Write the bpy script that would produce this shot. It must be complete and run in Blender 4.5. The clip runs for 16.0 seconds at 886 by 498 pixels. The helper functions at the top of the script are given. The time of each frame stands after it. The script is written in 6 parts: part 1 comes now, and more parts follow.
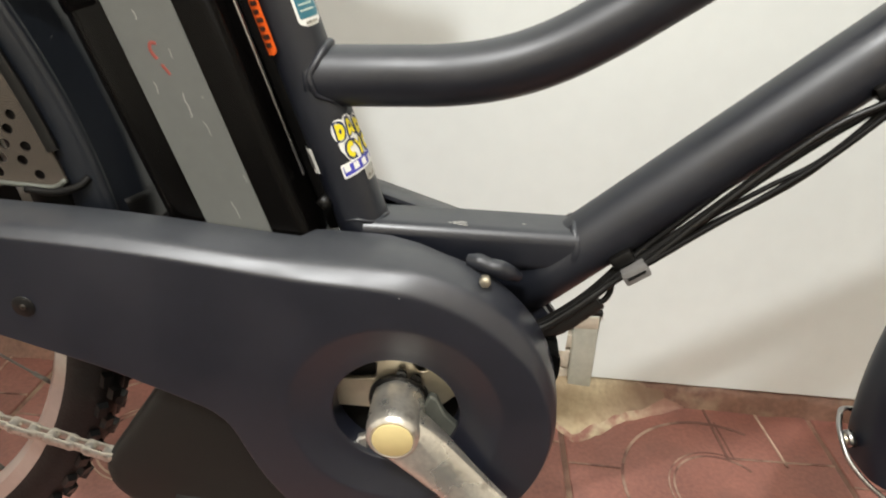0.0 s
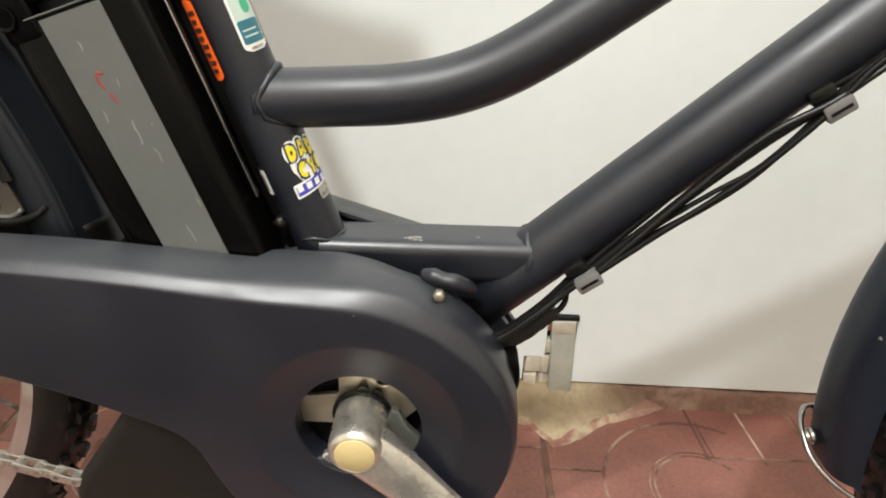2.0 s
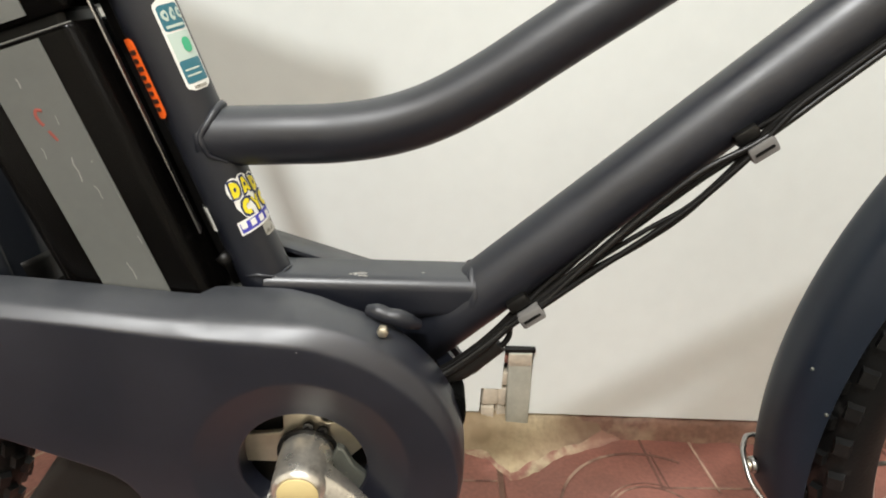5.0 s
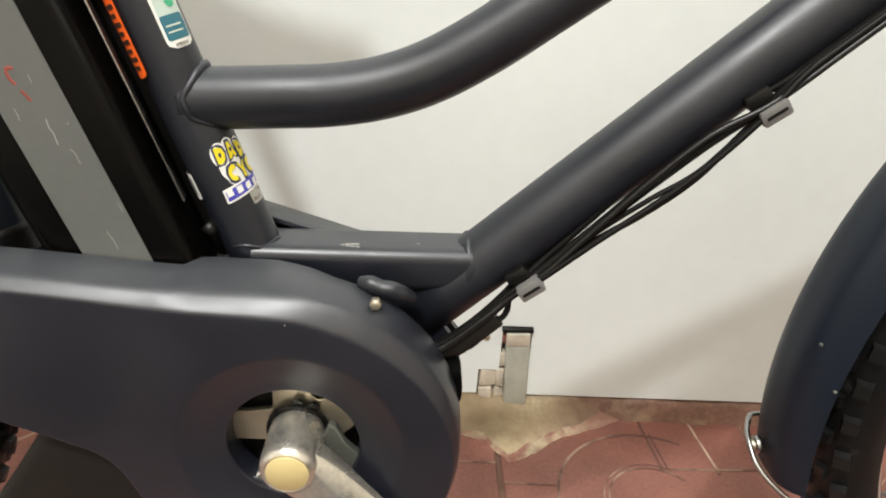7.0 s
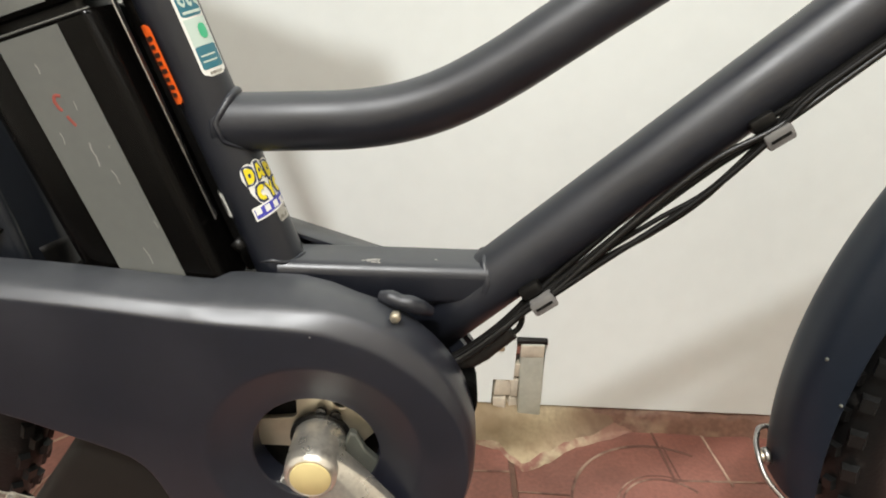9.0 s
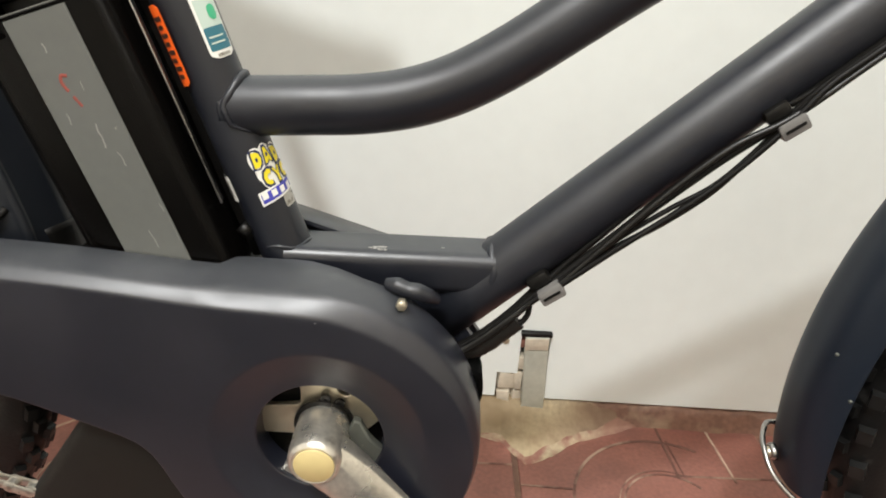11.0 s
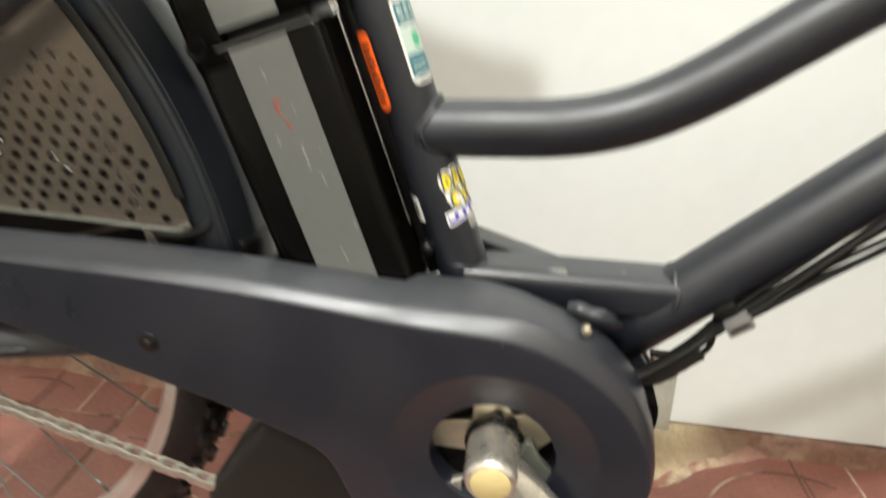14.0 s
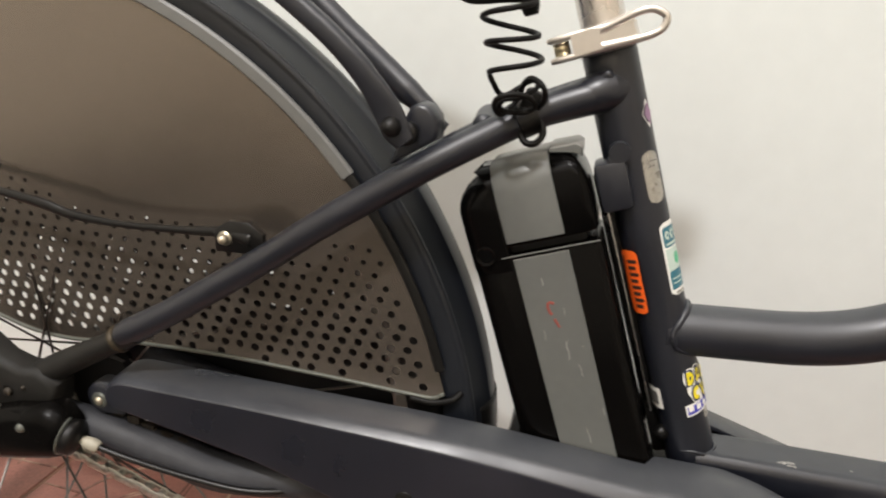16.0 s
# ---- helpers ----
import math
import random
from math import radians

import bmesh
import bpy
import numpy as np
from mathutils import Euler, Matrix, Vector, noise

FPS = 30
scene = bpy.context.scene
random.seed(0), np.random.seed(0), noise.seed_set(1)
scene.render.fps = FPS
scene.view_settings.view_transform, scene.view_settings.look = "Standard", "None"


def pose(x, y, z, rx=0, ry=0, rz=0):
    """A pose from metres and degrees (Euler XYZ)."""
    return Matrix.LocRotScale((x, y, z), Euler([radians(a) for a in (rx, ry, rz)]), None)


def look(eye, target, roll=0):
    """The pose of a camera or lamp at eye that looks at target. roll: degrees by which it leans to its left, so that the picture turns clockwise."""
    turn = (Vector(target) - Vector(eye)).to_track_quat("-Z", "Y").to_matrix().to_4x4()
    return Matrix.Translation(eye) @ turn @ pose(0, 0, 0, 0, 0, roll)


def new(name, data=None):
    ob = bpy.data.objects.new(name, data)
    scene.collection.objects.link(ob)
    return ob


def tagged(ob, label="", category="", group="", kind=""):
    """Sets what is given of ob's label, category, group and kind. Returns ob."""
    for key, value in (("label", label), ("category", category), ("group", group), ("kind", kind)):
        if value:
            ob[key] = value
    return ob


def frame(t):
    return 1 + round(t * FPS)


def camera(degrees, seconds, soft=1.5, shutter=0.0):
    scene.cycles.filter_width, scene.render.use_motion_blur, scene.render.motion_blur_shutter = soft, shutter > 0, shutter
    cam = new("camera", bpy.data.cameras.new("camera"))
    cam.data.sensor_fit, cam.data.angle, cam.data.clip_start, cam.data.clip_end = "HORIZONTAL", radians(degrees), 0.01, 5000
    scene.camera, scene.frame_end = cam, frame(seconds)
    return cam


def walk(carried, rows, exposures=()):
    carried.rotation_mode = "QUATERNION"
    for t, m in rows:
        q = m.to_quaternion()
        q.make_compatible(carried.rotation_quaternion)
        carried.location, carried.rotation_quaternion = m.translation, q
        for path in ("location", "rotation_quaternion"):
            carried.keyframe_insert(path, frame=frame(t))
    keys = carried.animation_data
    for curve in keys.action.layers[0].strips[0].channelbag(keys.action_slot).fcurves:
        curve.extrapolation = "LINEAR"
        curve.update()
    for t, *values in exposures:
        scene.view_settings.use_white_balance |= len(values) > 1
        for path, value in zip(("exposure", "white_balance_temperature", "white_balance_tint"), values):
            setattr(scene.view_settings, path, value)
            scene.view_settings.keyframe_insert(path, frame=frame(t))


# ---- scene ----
cam = camera(68.38, 16.0, 1.9, 0.5)
PATH = [
    (0, (0.0546, -0.3582, 0.5799), (0.0053, 1.2047, -0.2279), 3.8),
    (0.5, (0.066, -0.3494, 0.5729), (0.0202, 1.1968, -0.2666), 3.3),
    (1, (0.0722, -0.3582, 0.5782), (0.0211, 1.1959, -0.2473), 2.6),
    (1.5, (0.0704, -0.3634, 0.587), (0.0282, 1.1994, -0.2209), 2.3),
    (2, (0.0766, -0.3599, 0.5878), (0.0449, 1.2118, -0.2033), 2.1),
    (2.5, (0.0792, -0.3599, 0.5905), (0.059, 1.2232, -0.1778), 1.9),
    (3, (0.081, -0.3617, 0.5922), (0.0766, 1.232, -0.154), 2.0),
    (3.5, (0.0845, -0.3617, 0.5931), (0.1021, 1.2426, -0.132), 2.3),
    (4, (0.0906, -0.3626, 0.594), (0.1294, 1.2505, -0.1091), 2.6),
    (6.5, (0.0871, -0.3599, 0.5826), (0.1478, 1.2346, -0.1602), 3.4),
    (7, (0.0915, -0.3511, 0.5782), (0.154, 1.2408, -0.1698), 3.4),
    (7.5, (0.0968, -0.3538, 0.579), (0.1549, 1.2382, -0.169), 3.2),
    (8, (0.0959, -0.3608, 0.5861), (0.1443, 1.2364, -0.1514), 2.9),
    (8.5, (0.0898, -0.3626, 0.5843), (0.1267, 1.2382, -0.1461), 2.8),
    (8.7, (0.0898, -0.3652, 0.5896), (0.1162, 1.2373, -0.139), 2.8),
    (11, (0.088, -0.3634, 0.5843), (0.0986, 1.232, -0.1584), 3.7),
    (11.5, (0.0836, -0.3661, 0.5834), (0.0634, 1.2179, -0.183), 4.0),
    (12, (0.0299, -0.3062, 0.521), (-0.0546, 1.2628, -0.2719), 3.7),
    (12.5, (0.029, -0.2631, 0.44), (-0.0986, 1.3024, -0.3529), 3.5),
    (13, (0.037, -0.2605, 0.44), (-0.125, 1.2945, -0.3687), 3.4),
    (13.5, (0.0352, -0.286, 0.4682), (-0.1364, 1.261, -0.3538), 3.0),
    (14, (0.029, -0.3652, 0.5922), (-0.1804, 1.2153, -0.1522), 2.3),
    (14.5, (-0.0079, -0.4101, 0.675), (-0.271, 1.1924, -0.0044), 2.3),
    (15, (-0.0475, -0.3978, 0.6785), (-0.3485, 1.2258, 0.0695), 2.7),
    (15.5, (-0.0686, -0.3942, 0.6706), (-0.4083, 1.2276, 0.0766), 3.2),
    (16, (-0.0942, -0.4074, 0.6723), (-0.4585, 1.2162, 0.0968), 3.6),
]
walk(cam, [(t, look(eye, target, roll)) for t, eye, target, roll in PATH],
     [(0.0, -0.13, 6500, 10), (11.0, -0.13, 6500, 10), (11.5, -0.12, 6500, 10), (12.0, -0.10, 6520, 9), (12.5, 0.00, 6600, 6), (13.0, 0.10, 6620, 5), (13.5, 0.08, 6600, 6), (14.0, 0.06, 6560, 8), (14.5, -0.04, 6580, 10), (15.0, -0.16, 6620, 13), (15.5, -0.36, 6620, 14), (16.0, -0.36, 6620, 14)])

# ---- world and light ----
world = bpy.data.worlds.new("world")
world.use_nodes = True
world.node_tree.nodes["Background"].inputs[0].default_value = (1.0, 0.9, 0.78, 1)
world.node_tree.nodes["Background"].inputs[1].default_value = 0.012
scene.world = world


def area_lamp(eye, target, sx, sy, watts, colour):
    lamp = bpy.data.lights.new("ceiling_lamp", "AREA")
    lamp.shape, lamp.size, lamp.size_y = "RECTANGLE", sx, sy
    lamp.energy, lamp.color = watts, colour
    ob = new("ceiling_lamp", lamp)
    ob.matrix_world = look(eye, target) if target else pose(*eye)
    return ob


KEY = (0.985, 0.995, 0.985)
WARM = (1.0, 0.945, 0.85)
COOL = (1.0, 0.98, 0.94)
area_lamp((-0.53, -1.72, 3.20), None, 0.14, 0.14, 114, KEY)
# Unseen strip lamp, added for highlights on upward faces.
area_lamp((0.1, -0.75, 3.24), None, 2.6, 0.4, 44, COOL)
# Unseen fill lamp, added to brighten the back wall and its reflections.
area_lamp((0.2, -2.9, 3.26), None, 4.4, 1.8, 82, WARM)
scene.view_settings.exposure = 0.0


# ---- materials ----
def material(name, colour, rough=0.5, metal=0.0, coarse=None, fine=None, vary=0.12, bump=0.0, bump_scale=300.0,
             rough_vary=0.08, coat=0.0, specks=None, speck_scale=180.0, speck_at=0.74, random_tint=0.0, gloss=0.5, speck_soft=0.05, dust=None, stain=None):
    """Principled material with two scales of variation, fine relief, and optional specks of a second colour."""
    m = bpy.data.materials.new(name)
    m.use_nodes = True
    nt = m.node_tree
    n, l = nt.nodes, nt.links
    p = n["Principled BSDF"]
    co = n.new("ShaderNodeTexCoord")
    big = n.new("ShaderNodeTexNoise")
    big.inputs["Scale"].default_value = coarse or 9.0
    big.inputs["Detail"].default_value = 5
    small = n.new("ShaderNodeTexNoise")
    small.inputs["Scale"].default_value = fine or 140.0
    small.inputs["Detail"].default_value = 3
    l.new(co.outputs["Object"], big.inputs["Vector"])
    l.new(co.outputs["Object"], small.inputs["Vector"])
    mixf = n.new("ShaderNodeMix")
    mixf.inputs["Factor"].default_value = 0.4
    l.new(big.outputs["Fac"], mixf.inputs["A"])
    l.new(small.outputs["Fac"], mixf.inputs["B"])
    ramp = n.new("ShaderNodeMapRange")
    ramp.inputs["From Min"].default_value, ramp.inputs["From Max"].default_value = 0.3, 0.7
    ramp.inputs["To Min"].default_value, ramp.inputs["To Max"].default_value = 1 - vary, 1 + vary
    l.new(mixf.outputs["Result"], ramp.inputs["Value"])
    col = n.new("ShaderNodeMix")
    col.data_type, col.blend_type = "RGBA", "MULTIPLY"
    col.inputs["Factor"].default_value = 1.0
    col.inputs["A"].default_value = (*colour, 1)
    l.new(ramp.outputs["Result"], col.inputs["B"])
    out = col.outputs["Result"]
    if random_tint:
        info = n.new("ShaderNodeObjectInfo")
        r2 = n.new("ShaderNodeMapRange")
        r2.inputs["To Min"].default_value, r2.inputs["To Max"].default_value = 1 - random_tint, 1 + random_tint
        l.new(info.outputs["Random"], r2.inputs["Value"])
        c2 = n.new("ShaderNodeMix")
        c2.data_type, c2.blend_type = "RGBA", "MULTIPLY"
        c2.inputs["Factor"].default_value = 1.0
        l.new(out, c2.inputs["A"])
        l.new(r2.outputs["Result"], c2.inputs["B"])
        out = c2.outputs["Result"]
    if specks:
        sp = n.new("ShaderNodeTexNoise")
        sp.inputs["Scale"].default_value = speck_scale
        sp.inputs["Detail"].default_value = 4
        l.new(co.outputs["Object"], sp.inputs["Vector"])
        th = n.new("ShaderNodeMapRange")
        th.inputs["From Min"].default_value, th.inputs["From Max"].default_value = speck_at, speck_at + speck_soft
        l.new(sp.outputs["Fac"], th.inputs["Value"])
        c3 = n.new("ShaderNodeMix")
        c3.data_type = "RGBA"
        c3.inputs["B"].default_value = (*specks, 1)
        l.new(th.outputs["Result"], c3.inputs["Factor"])
        l.new(out, c3.inputs["A"])
        out = c3.outputs["Result"]
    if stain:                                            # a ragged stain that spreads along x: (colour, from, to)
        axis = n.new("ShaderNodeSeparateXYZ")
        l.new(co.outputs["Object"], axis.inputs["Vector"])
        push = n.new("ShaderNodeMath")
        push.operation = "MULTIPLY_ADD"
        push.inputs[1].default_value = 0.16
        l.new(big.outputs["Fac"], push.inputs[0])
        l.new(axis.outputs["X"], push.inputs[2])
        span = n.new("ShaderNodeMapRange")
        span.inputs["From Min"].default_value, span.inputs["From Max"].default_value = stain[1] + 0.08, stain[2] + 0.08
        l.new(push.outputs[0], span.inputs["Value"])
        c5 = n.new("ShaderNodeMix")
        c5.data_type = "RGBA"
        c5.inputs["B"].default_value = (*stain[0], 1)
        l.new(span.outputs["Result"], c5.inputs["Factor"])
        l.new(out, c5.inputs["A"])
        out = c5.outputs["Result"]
    if dust:                                             # level faces tinted paler: light from above put into the colour
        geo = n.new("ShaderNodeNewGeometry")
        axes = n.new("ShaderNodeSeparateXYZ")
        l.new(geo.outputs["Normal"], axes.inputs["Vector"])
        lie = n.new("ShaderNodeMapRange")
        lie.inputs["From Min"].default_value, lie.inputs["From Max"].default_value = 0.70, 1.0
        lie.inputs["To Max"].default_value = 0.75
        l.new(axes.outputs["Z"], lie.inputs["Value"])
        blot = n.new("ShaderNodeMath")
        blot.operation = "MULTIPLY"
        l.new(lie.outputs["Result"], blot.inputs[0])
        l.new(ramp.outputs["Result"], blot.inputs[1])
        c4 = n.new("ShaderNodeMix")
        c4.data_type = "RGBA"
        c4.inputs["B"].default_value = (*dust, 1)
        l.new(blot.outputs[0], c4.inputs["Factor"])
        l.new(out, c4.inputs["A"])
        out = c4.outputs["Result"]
    l.new(out, p.inputs["Base Color"])
    rr = n.new("ShaderNodeMapRange")
    rr.inputs["From Min"].default_value, rr.inputs["From Max"].default_value = 0.3, 0.7
    rr.inputs["To Min"].default_value = max(0.02, rough - rough_vary)
    rr.inputs["To Max"].default_value = min(1.0, rough + rough_vary)
    l.new(big.outputs["Fac"], rr.inputs["Value"])
    l.new(rr.outputs["Result"], p.inputs["Roughness"])
    p.inputs["Metallic"].default_value = metal
    p.inputs["Specular IOR Level"].default_value = gloss
    p.inputs["Coat Weight"].default_value = coat
    p.inputs["Coat Roughness"].default_value = 0.12
    if bump:
        bn = n.new("ShaderNodeTexNoise")
        bn.inputs["Scale"].default_value = bump_scale
        bn.inputs["Detail"].default_value = 4
        l.new(co.outputs["Object"], bn.inputs["Vector"])
        b = n.new("ShaderNodeBump")
        b.inputs["Strength"].default_value = bump
        b.inputs["Distance"].default_value = 0.001
        l.new(bn.outputs["Fac"], b.inputs["Height"])
        l.new(b.outputs["Normal"], p.inputs["Normal"])
    return m


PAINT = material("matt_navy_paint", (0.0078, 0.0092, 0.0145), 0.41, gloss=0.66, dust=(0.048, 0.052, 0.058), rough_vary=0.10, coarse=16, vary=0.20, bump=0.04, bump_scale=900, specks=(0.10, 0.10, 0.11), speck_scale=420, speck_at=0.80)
STAYM = material("dusty_navy_paint", (0.0265, 0.0275, 0.0320), 0.62, gloss=0.5, vary=0.25, coarse=30, bump=0.12, bump_scale=500)
SPOKE = material("dull_spoke_steel", (0.20, 0.19, 0.175), 0.45, 0.8, vary=0.2)
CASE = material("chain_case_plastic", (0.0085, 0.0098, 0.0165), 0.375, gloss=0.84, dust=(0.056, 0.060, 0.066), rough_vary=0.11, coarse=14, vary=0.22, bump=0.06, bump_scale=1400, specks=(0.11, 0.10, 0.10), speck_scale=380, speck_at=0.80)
REARF = material("satin_slate_steel", (0.0066, 0.0084, 0.0122), 0.40, gloss=0.45, vary=0.15, specks=(0.16, 0.15, 0.14), speck_scale=300, speck_at=0.81)
FENDER = material("satin_navy_steel", (0.0056, 0.0100, 0.0185), 0.42, gloss=0.36, vary=0.10, specks=(0.25, 0.24, 0.22), speck_scale=300, speck_at=0.81)
BLACK = material("black_plastic", (0.005, 0.0046, 0.0042), 0.36, gloss=0.3, vary=0.2, bump=0.03, bump_scale=600)
GLOSS = material("gloss_black_plastic", (0.0024, 0.0021, 0.0019), 0.22, gloss=0.09, vary=0.2, specks=(0.12, 0.10, 0.09), speck_scale=260, speck_at=0.80)
MOTOR = material("motor_cover_black", (0.0075, 0.0070, 0.0058), 0.55, gloss=0.35, vary=0.25, bump=0.25, bump_scale=1200)
# Pale level faces stand in for the bright reflection on the cap's top.
GREY = material("grey_battery_panel", (0.122, 0.126, 0.118), 0.34, dust=(0.36, 0.345, 0.31), vary=0.08, specks=(0.42, 0.40, 0.36), speck_scale=160, speck_at=0.76)
ALU = material("cast_aluminium", (0.64, 0.61, 0.55), 0.31, 0.85, vary=0.20, coarse=40, fine=320, bump=0.16, bump_scale=260, rough_vary=0.14, specks=(0.33, 0.30, 0.26), speck_scale=70, speck_at=0.62, speck_soft=0.14)
RIM = material("rim_aluminium", (0.62, 0.58, 0.54), 0.36, 0.85, vary=0.10, coarse=20)
POLISH = material("polished_alloy", (0.74, 0.70, 0.66), 0.26, 1.0, vary=0.06)
STEEL = material("zinc_plated_steel", (0.60, 0.54, 0.42), 0.38, 0.9, vary=0.14, bump=0.08, bump_scale=700, specks=(0.30, 0.22, 0.14), speck_scale=90, speck_at=0.72)
BRASS = material("yellow_zinc_bolt", (0.62, 0.54, 0.36), 0.25, 1.0, vary=0.12)
TARNISH = material("tarnished_brass", (0.045, 0.034, 0.020), 0.40, 0.5, vary=0.3, coarse=60)
CAPM = material("cream_plastic_cap", (0.62, 0.50, 0.24), 0.45, vary=0.06, bump=0.05)
CHAIN = material("chain_steel", (0.56, 0.53, 0.47), 0.34, 0.85, vary=0.2, specks=(0.16, 0.12, 0.09), speck_scale=240, speck_at=0.66)
GREENISH = material("grey_green_casting", (0.10, 0.105, 0.09), 0.45, 0.3, vary=0.2, bump=0.15, bump_scale=400, specks=(0.42, 0.40, 0.34), speck_scale=150, speck_at=0.72)
RUBBER = material("tyre_rubber", (0.0036, 0.0036, 0.0036), 0.40, gloss=0.30, vary=0.3, bump=0.3, bump_scale=500, specks=(0.030, 0.029, 0.027), speck_scale=60, speck_at=0.66, speck_soft=0.12)
GUARD = material("guard_bronze_plastic", (0.220, 0.186, 0.154), 0.21, 0.82, gloss=0.5, vary=0.08, bump=0.08, bump_scale=1500, coarse=6)
TRIM = material("guard_trim_grey", (0.150, 0.150, 0.142), 0.36, vary=0.10, specks=(0.04, 0.04, 0.04), speck_scale=60, speck_at=0.78)
CABLE = material("cable_black", (0.006, 0.0055, 0.005), 0.46, gloss=0.16, vary=0.15)
CREAM = material("cream_rubber", (0.36, 0.335, 0.265), 0.5, vary=0.15, coarse=60, bump=0.1)
GLOSSY = material("glossy_cable_black", (0.006, 0.0055, 0.005), 0.36, gloss=0.36, vary=0.15)
GREASY = material("greasy_chain_steel", (0.030, 0.024, 0.018), 0.40, 0.4, vary=0.3, bump=0.2, bump_scale=500, specks=(0.20, 0.16, 0.12), speck_scale=300, speck_at=0.64)
INK = material("hollow_black", (0.0012, 0.0012, 0.0012), 0.8, gloss=0.05, vary=0.1)
CLIP = material("grey_nylon_clip", (0.15, 0.145, 0.14), 0.42, vary=0.1)
RAIL = material("grey_steel_rail", (0.34, 0.33, 0.32), 0.28, 1.0, vary=0.1)
WHITE = material("sticker_white", (0.80, 0.79, 0.75), 0.35, vary=0.03)
YELLOW = material("sticker_yellow", (0.80, 0.66, 0.02), 0.35, vary=0.03)
BLUE = material("sticker_blue", (0.06, 0.06, 0.42), 0.35, vary=0.05)
TEAL = material("sticker_teal", (0.03, 0.15, 0.20), 0.35, vary=0.05)
PALE = material("sticker_pale_green", (0.50, 0.60, 0.54), 0.35, vary=0.05)
GREEN = material("sticker_green", (0.06, 0.42, 0.22), 0.35, vary=0.05)
ORANGE = material("sticker_orange", (0.95, 0.14, 0.015), 0.40, vary=0.04)
DARKINK = material("dark_ink", (0.05, 0.018, 0.012), 0.5, vary=0.05)
NAVYINK = material("navy_ink", (0.02, 0.03, 0.09), 0.4, vary=0.05)
SILVER = material("silver_sticker", (0.42, 0.40, 0.355), 0.30, 0.6, vary=0.2, coarse=120, fine=500, bump=0.25, bump_scale=260, specks=(0.22, 0.20, 0.17), speck_scale=200, speck_at=0.58, speck_soft=0.1)
PINK = material("sticker_mauve", (0.28, 0.16, 0.26), 0.4, vary=0.08)
GRAZE = material("pale_scratch", (0.27, 0.265, 0.25), 0.5, vary=0.1)
RED = material("red_grease_pencil", (0.27, 0.060, 0.045), 0.6, vary=0.2)
# Unseen walls, lightened to brighten reflections on the guard and case.
ROOM = material("dim_shop_wall", (0.74, 0.685, 0.595), 0.8, vary=0.12, coarse=2)
WESTM = material("pale_shop_wall", (0.80, 0.765, 0.69), 0.8, vary=0.06, coarse=2)
KNOB = material("worn_tread_rubber", (0.0050, 0.0050, 0.0048), 0.36, gloss=0.40, vary=0.3, bump=0.2, bump_scale=700, specks=(0.016, 0.0155, 0.015), speck_scale=110, speck_at=0.66, speck_soft=0.1)
PANEL = material("white_wall_panel", (0.745, 0.787, 0.770), 0.55, vary=0.035, coarse=3, fine=40, bump=0.02, bump_scale=60)
WALLM = material("plaster_wall", (0.62, 0.57, 0.48), 0.8, vary=0.08, coarse=4, bump=0.2, bump_scale=80)
CEILM = material("ceiling_white", (0.74, 0.73, 0.70), 0.8, vary=0.03)
# Unseen floor in front, colour kept dark so the bike reflects little light.
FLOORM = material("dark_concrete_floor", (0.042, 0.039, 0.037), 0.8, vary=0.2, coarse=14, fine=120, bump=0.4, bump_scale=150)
TILEM = material("terracotta_tile", (0.255, 0.107, 0.082), 0.45, vary=0.34, coarse=9, fine=190, bump=0.25, bump_scale=260, specks=(0.135, 0.070, 0.055), speck_scale=10, speck_at=0.53, speck_soft=0.30, random_tint=0.06)
GROUT = material("pale_grout", (0.135, 0.066, 0.050), 0.8, vary=0.4, coarse=40, fine=300, bump=0.3, bump_scale=300, specks=(0.40, 0.275, 0.205), speck_scale=13, speck_at=0.46, speck_soft=0.12)
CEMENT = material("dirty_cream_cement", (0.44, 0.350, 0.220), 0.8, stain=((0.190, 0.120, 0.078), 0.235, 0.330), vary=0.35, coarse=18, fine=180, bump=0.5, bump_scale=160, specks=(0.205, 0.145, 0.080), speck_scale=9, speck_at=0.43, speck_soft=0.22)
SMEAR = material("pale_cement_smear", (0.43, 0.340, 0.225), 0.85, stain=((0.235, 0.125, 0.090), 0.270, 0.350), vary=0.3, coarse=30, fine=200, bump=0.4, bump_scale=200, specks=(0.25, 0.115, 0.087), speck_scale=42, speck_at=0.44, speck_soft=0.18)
DIRT = material("dirty_mortar", (0.185, 0.098, 0.068), 0.7, vary=0.42, coarse=13, fine=160, bump=0.4, bump_scale=160, specks=(0.40, 0.30, 0.20), speck_scale=14, speck_at=0.50, speck_soft=0.22)
POSTM = material("grey_painted_steel", (0.40, 0.40, 0.34), 0.5, vary=0.16, coarse=30, bump=0.1, bump_scale=200, specks=(0.20, 0.13, 0.08), speck_scale=60, speck_at=0.70)
BRICKM = material("crumbling_plaster", (0.50, 0.44, 0.35), 0.85, vary=0.2, coarse=40, bump=0.5, bump_scale=180)


# ---- mesh tools ----
def part(name, bm, mat, parent=None, label="", smooth=True, sharp=None):
    me = bpy.data.meshes.new(name)
    bm.normal_update()
    bmesh.ops.recalc_face_normals(bm, faces=bm.faces[:])
    if sharp is not None:
        for e in bm.edges:
            if len(e.link_faces) == 2 and e.calc_face_angle(0) > radians(sharp):
                e.smooth = False
    for f in bm.faces:
        f.smooth = smooth
    bm.to_mesh(me)
    bm.free()
    me.materials.append(mat)
    ob = new(name, me)
    ob.parent = parent
    if label:
        tagged(ob, label)
    return ob


